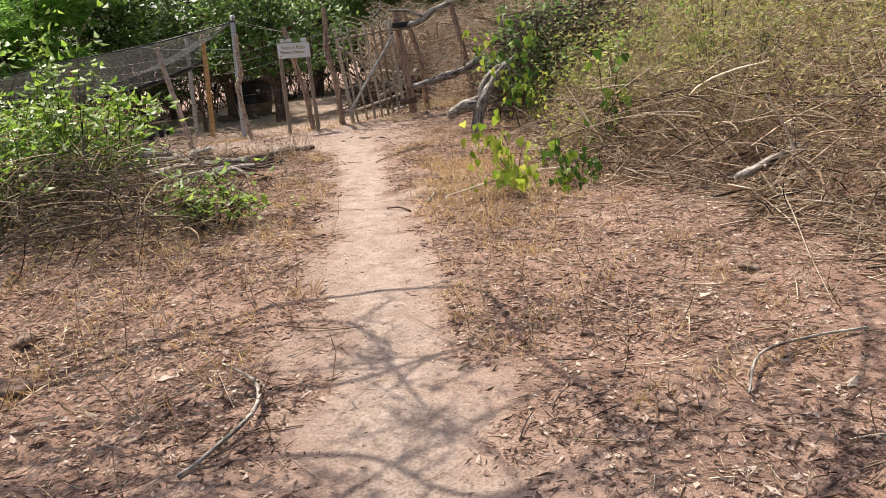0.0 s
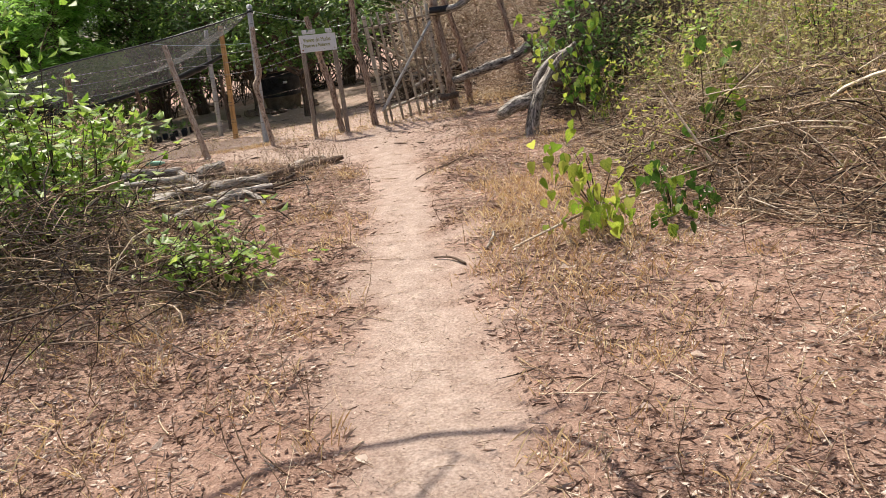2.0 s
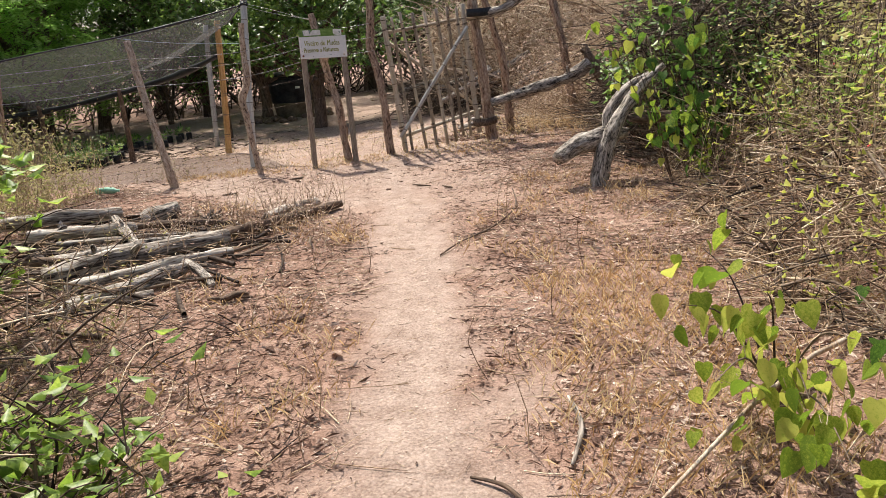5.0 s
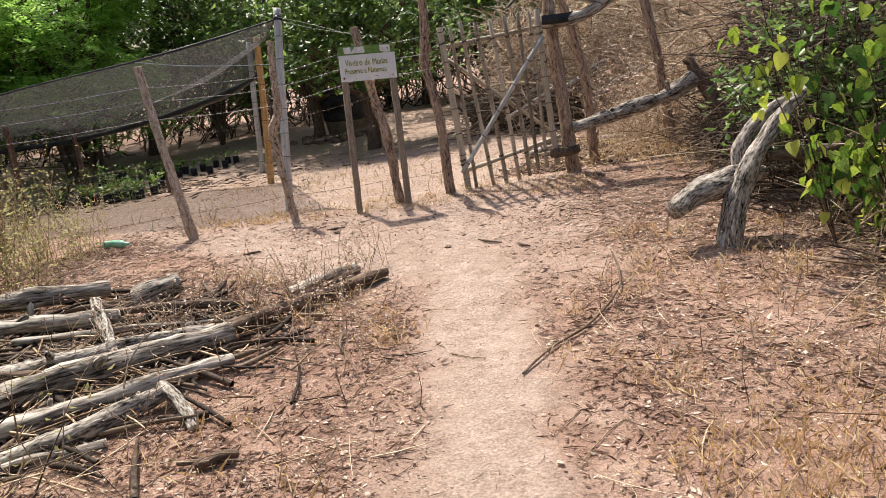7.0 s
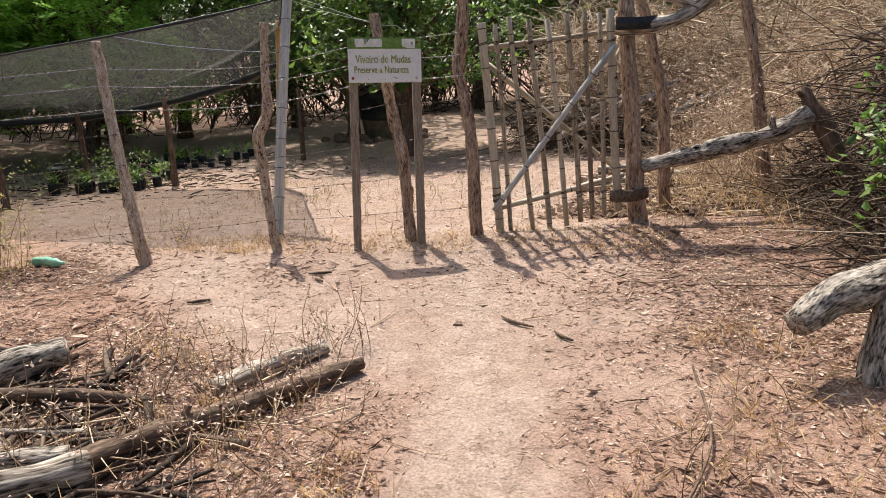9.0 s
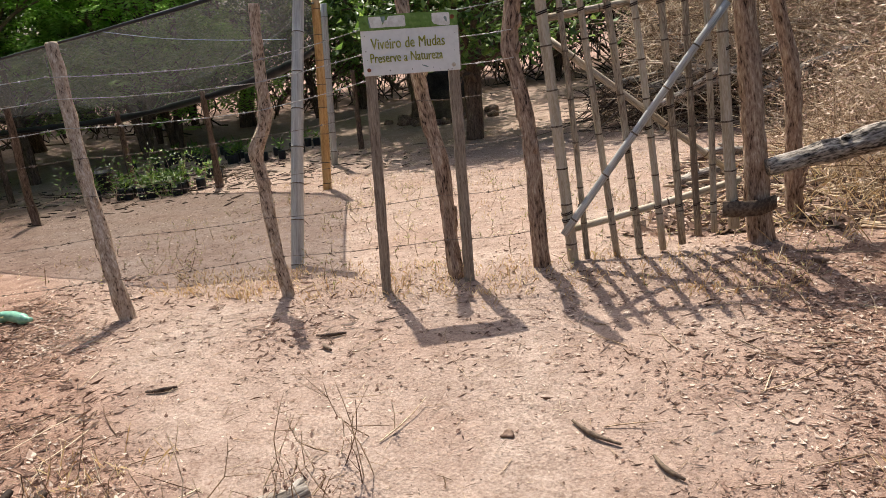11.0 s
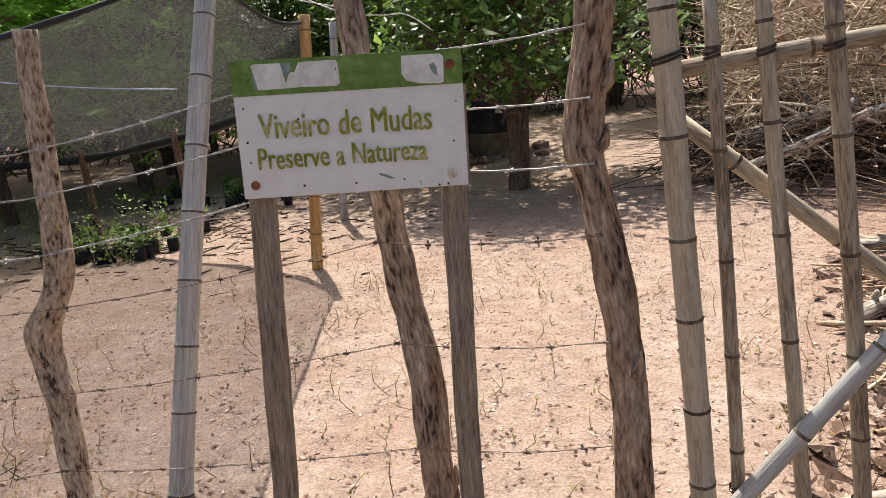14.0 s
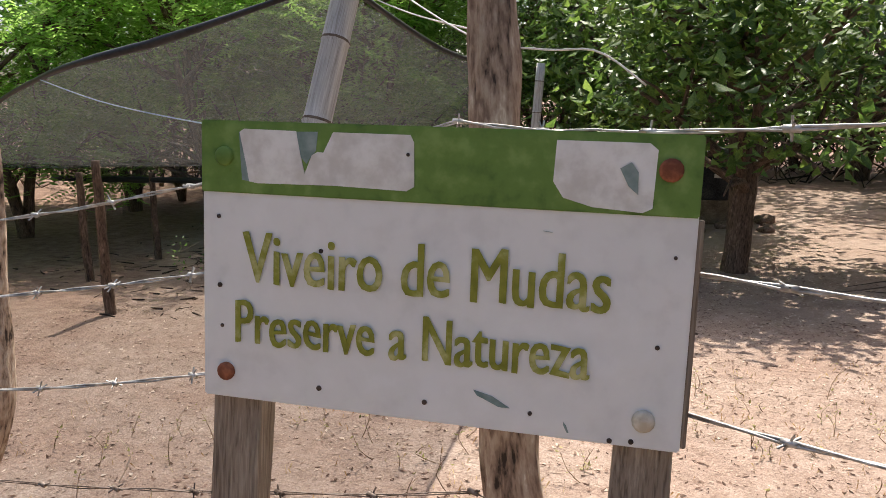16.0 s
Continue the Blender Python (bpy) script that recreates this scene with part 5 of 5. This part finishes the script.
def vine(name, foot, tips, label, leaves, size, mat, seed):
    """A trailing plant whose broad leaves hang singly from arching stems."""
    r = random.Random(seed)
    e = empty(name, on(*foot), label, "plant")
    o = e.location
    g = Geo()
    spots = []
    for t in tips:
        t = Vector(t)
        lp = smoothed([on(*foot), on(*foot).lerp(t, 0.55) + Vector((0, 0, 0.12)), t], 12)
        g.tube([p - o for p in lp], [0.006 - 0.0004 * k for k in range(12)], 5, cap=False)
        spots += lp[3:]
    build("stem", g, M_DARKSTICK, e)
    lm = Geo()
    outline = ((0, 0.06), (0.2, 0.0), (0.38, 0.14), (0.4, 0.38), (0.23, 0.72), (0, 1.0), (-0.23, 0.72), (-0.4, 0.38), (-0.38, 0.14), (-0.2, 0.0))
    lm.v = [Vector((x, y, 0.25 * abs(x) - 0.18 * y * y)) for x, y in outline] + [Vector((0, 0.45, -0.03))]
    for k in range(10):
        lm.face((k, (k + 1) % 10, 10))
    first = None
    for _ in range(leaves):
        q = r.choice(spots) + Vector((r.gauss(0, 0.07), r.gauss(0, 0.07), r.gauss(-0.05, 0.09)))
        q.z = max(q.z, height(q.x, q.y) + 0.06)
        s = r.uniform(*size)
        if first is None:
            first = build("leaf", lm, mat, e)
            ob = first
        else:
            ob = new("leaf", first.data)
            ob.parent = e
        ob.matrix_local = Matrix.Translation(q - o) @ Euler((r.uniform(-1.55, -0.6), r.uniform(-0.5, 0.5), r.uniform(0, 6.28))).to_matrix().to_4x4() @ Matrix.Diagonal((s, s, s, 1))
    return e


vine("trailing_plant", (0.75, 6.75), [(0.31, 6.5, 0.57), (0.34, 6.2, 0.42), (0.6, 6.5, 0.6), (0.59, 6.1, 0.4), (0.81, 6.3, 0.5), (0.58, 7.2, 0.55), (0.66, 5.95, 0.26)], "broad yellow-green leaved plant at the brush's edge", 105, (0.06, 0.115), M_LEAF_LIME, 61)
vine("trailing_plant", (1.25, 6.7), [(1.04, 6.4, 0.45), (1.28, 6.5, 0.4), (1.06, 6.2, 0.3), (1.06, 6.0, 0.25), (1.4, 6.3, 0.3)], "low green leaved plant under the brush's edge", 70, (0.055, 0.1), M_LEAF_VINE, 67)
vine("climbing_plant", (1.9, 7.9), [(1.67, 7.4, 1.28), (1.95, 7.4, 1.22), (1.88, 7.4, 0.91), (2.0, 7.4, 0.8), (1.76, 7.35, 0.74), (1.85, 7.3, 0.5), (1.6, 7.3, 0.45), (1.52, 7.3, 0.3)], "thin climber with single dark green leaves over the dry brush", 44, (0.08, 0.13), M_LEAF_VINE, 68)
vine("climbing_plant", (1.75, 10.75), [(1.0, 10.4, 1.36), (1.06, 10.4, 1.25), (1.18, 10.4, 1.2), (1.07, 10.4, 1.0), (1.11, 10.4, 0.75), (1.25, 10.4, 0.85), (1.05, 10.4, 0.62), (1.3, 10.5, 1.5), (1.5, 10.5, 1.6), (1.2, 10.6, 1.75)], "climbing plant with hanging dark green leaves", 120, (0.07, 0.125), M_LEAF_VINE, 62)
vine("climbing_plant", (1.3, 10.6), [(0.6, 10.4, 1.52), (0.72, 10.4, 1.5), (0.8, 10.4, 1.46), (0.9, 10.35, 1.3)], "yellow-green shoots of a climber hanging over the dead logs", 36, (0.06, 0.12), M_LEAF_LIME, 69)
shrub("leafy_shrub", (1.7, 12.0), (0.9, 0.8), 2.3, M_LEAF_DARK, "green leafy shrub above the dead logs", 44, 1700, (0.06, 0.11), seed=63)
shrub("leafy_shrub", (2.3, 13.0), (1.1, 0.9), 2.6, M_LEAF_DARK, "dark green leafy shrub behind the dead logs", 44, 1700, (0.06, 0.11), seed=66)


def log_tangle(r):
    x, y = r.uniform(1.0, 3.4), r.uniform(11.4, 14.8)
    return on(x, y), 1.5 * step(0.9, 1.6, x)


# dark twigs added so their colour gives the shade below the shrubs
tangle("dark_tangle", log_tangle, 3200, M_DARKSTICK, "tangle of dead twigs behind the logs, coloured dark to stand for shade", (0.25, 0.85), (0.003, 0.008), 0.3, 12)
shrub("leafy_shrub", (2.6, 10.4), (0.8, 0.9), 2.0, M_LEAF, "green leafy shrub growing through dry brush", 34, 700, (0.05, 0.1), seed=64)
shrub("leafy_shrub", (3.6, 9.0), (0.9, 0.9), 1.8, M_LEAF, "green leafy shrub growing through dry brush", 34, 600, (0.05, 0.09), seed=65)


# ---------------------------------------------------------------- leaf litter, straw and twigs
def litter(name, count, area, keep, label, size=(0.025, 0.06), mat=M_LITTER, seed=1, thin=(0.3, 0.6), tilt=1.0):
    r = random.Random(seed)
    g = Geo()
    done = 0
    while done < count:
        x, y = r.uniform(*area[0]), r.uniform(*area[1])
        if r.random() > keep(x, y):
            continue
        done += 1
        a = r.uniform(0, 6.283)
        al = Vector((math.cos(a), math.sin(a), r.uniform(-0.15, 0.25) * tilt)).normalized()
        ac = al.cross(Vector((r.gauss(0, 0.18) * tilt, r.gauss(0, 0.18) * tilt, 1))).normalized()
        s = size[0] + (size[1] - size[0]) * r.random() ** 2
        s *= 1 - 0.6 * trodden(x, y) * (1 - step(11, 12, y))
        g.leaf(on(x, y, 0.003 + r.uniform(0, 0.008) * tilt), al, ac, s, s * r.uniform(*thin), r.uniform(-0.2, 0.3) * tilt)
    return tagged(build(name, g, mat, smooth=False), label, "leaf litter", kind="stuff")


def cover(x, y):
    c = 1 - trodden(x, y)
    return max(0.11, c ** 1.4) * (0.55 + 0.6 * noise.noise(Vector((x * 1.3, y * 1.3, 30))))


litter("leaf_litter", 110000, ((-5.0, 3.6), (1.2, 13.0)), cover, "carpet of curled dry brown leaves on the ground", (0.01, 0.045), seed=71, thin=(0.3, 0.6), tilt=0.7)
litter("straw_fibres", 110000, ((-5.0, 3.6), (1.2, 13.0)), cover, "matted straw and plant fibres on the ground", (0.02, 0.11), M_FIBRE, 76, (0.015, 0.035), 0.5)
# leaf and bark bits, dark to double as small shadows behind clods
litter("dark_scraps", 48000, ((-5.0, 3.6), (1.2, 13.0)), lambda x, y: 0.12 + 0.88 * cover(x, y), "small dark scraps of leaf and bark on the sand, also standing for clod shadows", (0.008, 0.045), M_SCRAP, 77, (0.08, 0.3), 0.6)
litter("yard_scraps", 9000, ((-9, 0.8), (12.4, 20)), lambda x, y: 0.4 + 0.6 * noise.noise(Vector((x * 1.5, y * 1.5, 40))), "small dark scraps on the yard's sand", (0.008, 0.04), M_SCRAP, 80, (0.2, 0.5), 0.4)
litter("bark_chips", 4200, ((-1.2, 1.8), (13.6, 17.0)), lambda x, y: step(-0.9, -0.4, x - 0.4 * (y - 14.8) * (y < 14.8)), "dark bark chips piled behind the gate", (0.05, 0.17), M_SCRAP, 78, (0.3, 0.6))
litter("wood_chips", 2200, ((-1.2, 1.8), (13.6, 17.0)), lambda x, y: step(-0.9, -0.4, x - 0.4 * (y - 14.8) * (y < 14.8)), "pale dry chips and leaves behind the gate", (0.04, 0.14), M_LITTER, 79, (0.25, 0.6))
litter("leaf_litter", 17000, ((-1.2, 2.5), (11.0, 15.5)), lambda x, y: step(-1.0, 0.2, x), "dry leaves and bark scraps before the gate", (0.01, 0.045), seed=72, tilt=0.6)
litter("fine_litter", 42000, ((-9, 1.0), (11.2, 22)), lambda x, y: 0.35 + 0.65 * step(16, 19, y), "small dry leaf scraps on the yard's sand", (0.008, 0.048), seed=73, tilt=0.4)
litter("straw_scraps", 30000, ((-9, 1.0), (1.6, 20)), lambda x, y: 0.25 + 0.75 * step(10.5, 12.0, y), "short pale straw scraps on sand", (0.012, 0.07), M_FIBRE, 75, (0.02, 0.04), 0.15)
litter("large_dry_leaves", 700, ((-3.5, 2.5), (1.5, 12.5)), cover, "large pale curled dry leaves", (0.06, 0.11), seed=74)


def straw(name, spots, label, blades=26, length=(0.05, 0.16), seed=1, spread=0.07):
    r = random.Random(seed)
    g = Geo()
    for x, y in spots:
        for _ in range(blades):
            p = on(x + r.gauss(0, spread), y + r.gauss(0, spread))
            a, ln = r.uniform(0, 6.283), r.uniform(*length)
            lean = r.uniform(0.2, 1.3)
            tip = p + Vector((math.cos(a) * lean, math.sin(a) * lean, 1)).normalized() * ln
            w = Vector((-math.sin(a), math.cos(a), 0)) * 0.0022
            b = len(g.v)
            g.v += [p - w, p + w, p.lerp(tip, 0.6) + w * 0.7 + Vector((0, 0, 0.01)), tip]
            g.face((b, b + 1, b + 2)), g.face((b, b + 2, b + 3))
    return tagged(build(name, g, M_STRAW, smooth=False), label, "dry grass", kind="stuff")


rg = random.Random(81)
straw("dry_grass", scatter(rg, 140, -0.1, 1.2, 5.0, 9.0, lambda x, y: rg.random() < math.exp(-((x - 0.4) ** 2) * 4 - (y - 7.0) ** 2 * 0.35)), "golden dry grass patch beside the path", 14, (0.04, 0.14), seed=82, spread=0.1)
straw("dry_grass", scatter(rg, 320, -3.0, 1.6, 2.5, 11.3, off_path), "scattered tufts of dry grass in the litter", 14, (0.04, 0.13), 83)
straw("dry_grass", scatter(rg, 150, -4.2, 0.0, 12.5, 13.1), "dry grass along the foot of the fence", 11, (0.02, 0.06), 84, 0.06)
straw("dry_grass", scatter(rg, 170, -6.0, 0.6, 13.0, 18.0), "thin straw over the yard's sand", 7, (0.02, 0.05), 85, 0.12)
straw("dry_grass", scatter(rg, 160, 0.1, 2.4, 12.6, 16.5), "tall dry grass beside the gate", 10, (0.08, 0.3), 86, 0.14)
def beside(x0, x1, y0, y1):
    """A random spot off the trodden sand."""
    while True:
        x, y = U(x0, x1), U(y0, y1)
        if U(0, 1) > trodden(x, y) * 1.1:
            return x, y


stick_field("twigs", 1500, lambda: beside(-4.0, 3.0, 1.4, 13), (0.06, 0.4), (0.0015, 0.004), M_STICK, "pale broken twigs on the ground")
stick_field("dark_twigs", 420, lambda: beside(-4.5, 3.0, 1.4, 13.5), (0.04, 0.25), (0.0015, 0.0045), M_DARKSTICK, "dark broken twigs on the ground")
stick_field("straw_stalks", 3600, lambda: (U(-4.0, 1.2), U(1.6, 13)), (0.03, 0.11), (0.0008, 0.0016), M_STICK, "fallen straw stalks on sand", rise=0.02, bendy=0.4)
stick_field("pile_sticks", 420, lambda: (rng.gauss(-3.2, 0.5), rng.gauss(9.2, 0.5)), (0.15, 0.55), (0.006, 0.02), M_DARKSTICK, "small dark sticks of the wood pile", lift=0.02, rise=0.12, sides=5)
stick_field("pile_twigs", 130, lambda: (rng.gauss(-2.9, 0.5), rng.gauss(9.1, 0.5)), (0.1, 0.6), (0.002, 0.007), M_STICK, "pale thin sticks and straw over the wood pile", lift=0.05, rise=0.1, sides=4)
stick_field("gate_sticks", 170, lambda: (U(-0.6, 1.6), U(14.2, 17.5)), (0.15, 0.7), (0.005, 0.016), M_STICK, "grey cut branches lying behind the gate", rise=0.12, sides=5)
stick_field("nursery_debris", 900, lambda: (rng.gauss(-8.5, 1.8), rng.gauss(19.0, 1.3)), (0.05, 0.25), (0.003, 0.014), M_DARKSTICK, "dark debris and fallen sticks in the nursery", rise=0.2, sides=4)
stick_field("gate_chips", 500, lambda: (U(-0.7, 1.6), U(13.6, 16.5)), (0.05, 0.3), (0.004, 0.014), M_STICK, "wood chips and bark behind the gate", rise=0.15, sides=4)


# ---------------------------------------------------------------- nursery seedlings and odds and ends
def seedling(x, y, k):
    r = random.Random(900 + k)
    e = empty("potted_seedling", on(x, y), "small seedling in a black nursery bag", "seedling", "nursery seedlings")
    g = lathe([(0.055, -0.02), (0.07, 0.02), (0.072, 0.13), (0.066, 0.16)], 9)
    build("bag", g, M_BLACKPLASTIC, e, "black plastic bag")
    c = Geo()
    for _ in range(16):
        al = Vector((r.uniform(-1, 1), r.uniform(-1, 1), r.uniform(-0.1, 0.8))).normalized()
        c.leaf(Vector((0, 0, 0.16 + r.uniform(0, 0.16))), al, al.cross(Vector((0, 0.1, 1))).normalized(), r.uniform(0.06, 0.13), 0.04)
    build("foliage", c, M_LEAF_DARK, e)
    return e


kinds = [seedling(-8.6, 18.9, 1), seedling(-8.3, 19.2, 2), seedling(-8.0, 19.0, 3)]
for k in range(60):
    x, y = (U(-9.3, -7.5), U(17.2, 18.0)) if k < 24 else (U(-11.2, -7.6), U(20.6, 22.0))
    copy_thing(kinds[k % 3], pose(x, y, height(x, y), 0, 0, U(0, 360)))

bucket = empty("bucket", on(-9.7, 18.3), "dark grey plastic bucket in the nursery", "bucket")
build("pail", lathe([(0.13, 0.0), (0.135, 0.02), (0.17, 0.32), (0.18, 0.325), (0.18, 0.35), (0.165, 0.35), (0.15, 0.1)], 24), M_TANK, bucket)
build("bail", Geo().tube(smoothed([(-0.18, 0, 0.33), (-0.12, 0.1, 0.4), (0.12, 0.1, 0.4), (0.18, 0, 0.33)], 14), 0.004, 5), M_WIRE, bucket, "wire handle")
bottle = empty("plastic_bottle", on(-4.66, 12.0, 0.04), "crushed green plastic bottle on sand", "bottle")
build("bottle_body", Geo().tube(smoothed([(-0.13, 0, 0), (-0.05, 0.02, 0.005), (0.05, 0.01, 0), (0.1, 0, 0), (0.15, 0, 0)], 14), [0.02, 0.035, 0.036, 0.032, 0.036, 0.037, 0.033, 0.036, 0.035, 0.03, 0.022, 0.015, 0.014, 0.014], 12, 0.15), M_GREENPLASTIC, bottle)


def stone(x, y, s, label, flat=0.5, seed=0):
    g = Geo()
    for j in range(7):
        t = math.pi * j / 6
        for k in range(10):
            a = 2 * math.pi * k / 10
            p = Vector((math.sin(t) * math.cos(a), math.sin(t) * math.sin(a), math.cos(t) * flat)) * s
            g.v.append(p * (0.8 + 0.8 * noise.noise(p * (1.2 / s) + Vector((seed * 7.3, 0, 0)))))
    for j in range(6):
        for k in range(10):
            g.face((j * 10 + k, (j + 1) * 10 + k, (j + 1) * 10 + (k + 1) % 10, j * 10 + (k + 1) % 10))
    ob = build("stone", g, M_STONE)
    ob.location = on(x, y, s * flat * 0.45)
    return tagged(ob, label, "stone", "loose stones")


for k, (x, y, s, lab) in enumerate(((1.66, 3.74, 0.075, "rounded brown stone in leaf litter"), (-2.02, 3.02, 0.12, "brown stone at the path side"), (-2.25, 3.6, 0.1, "dark brown stone in litter"),
                                    (0.75, 2.35, 0.05, "dark clod of earth on sand"), (-1.45, 7.85, 0.05, "reddish stone by the path"), (-1.35, 11.25, 0.03, "small dark stone on sand"),
                                    (0.62, 3.15, 0.035, "dark clod of earth on sand"), (-0.02, 12.95, 0.05, "pale stone by the gate post"))):
    stone(x, y, s, lab, seed=k)
for x, y, a, ln, lab in ((-2.47, 12.0, 20, 0.16, "dark bark scrap on sand"), (-2.42, 11.85, -40, 0.1, "dark bark scrap on sand"), (-1.02, 11.3, -35, 0.24, "short dark stick on sand"), (-0.75, 11.1, -50, 0.16, "short brown stick on sand"), (-3.0, 11.3, 30, 0.14, "dark bark scrap on sand")):
    d = Vector((math.cos(radians(a)), math.sin(radians(a)), 0)) * ln / 2
    c = on(x, y, 0.012)
    dead_log("bark_scrap", [c - d, c + Vector((d.y * 0.2, -d.x * 0.2, 0.003)), c + d], [0.005, 0.01, 0.006], lab, M_DARKSTICK, 1, 7, "stick", "loose sticks", 8, 0.3)

dead_log("curved_branch", [on(-1.08, 3.12, 0.02), on(-0.86, 2.82, 0.05), on(-0.81, 2.56, 0.05), on(-0.93, 2.3, 0.02), on(-1.0, 2.2, 0.01)], [0.004, 0.008, 0.009, 0.008, 0.004], "pale curved fallen branch on leaf litter", M_GREYWOOD, 2, 9, "stick", "loose sticks", 24, 0.25)
dead_log("fallen_log", [on(2.1, 5.0, 0.2), on(2.35, 5.1, 0.24), on(2.65, 5.25, 0.26)], [0.03, 0.035, 0.03], "bleached log lying in the dry brush", M_GREYWOOD, 1, 12, "log", "", 16, 0.3)
dead_log("curved_branch", [on(1.05, 2.35, 0.03), on(1.2, 2.6, 0.05), on(1.5, 2.75, 0.03), on(1.75, 2.8, 0.02)], [0.004, 0.006, 0.005, 0.003], "thin brown fallen branch on leaf litter", M_GREYWOOD, 2, 9, "stick", "loose sticks", 20, 0.25)
dead_log("curved_branch", [on(-0.13, 10.79, 0.02), on(-0.12, 10.3, 0.04), on(-0.17, 9.96, 0.03), on(-0.36, 9.49, 0.02), on(-0.58, 9.2, 0.02), on(-0.71, 8.96, 0.01)], [0.002, 0.003, 0.006, 0.0065, 0.004, 0.002], "long thin curved branch fallen beside the path", M_TRUNK, 2, 9, "stick", "loose sticks", 30, 0.2)
dead_log("curved_branch", [on(-0.46, 6.3, 0.01), on(-0.34, 6.22, 0.02), on(-0.25, 6.08, 0.01)], [0.005, 0.008, 0.009], "short brown stick at the path's edge", M_TRUNK, 1, 8, "stick", "loose sticks", 12, 0.2)
dead_log("curved_branch", [on(-0.06, 6.8, 0.02), on(-0.04, 6.55, 0.03), on(-0.1, 6.33, 0.01)], [0.008, 0.011, 0.007], "pale crooked stick in dry grass", M_GREYWOOD, 1, 8, "stick", "loose sticks", 12, 0.2)
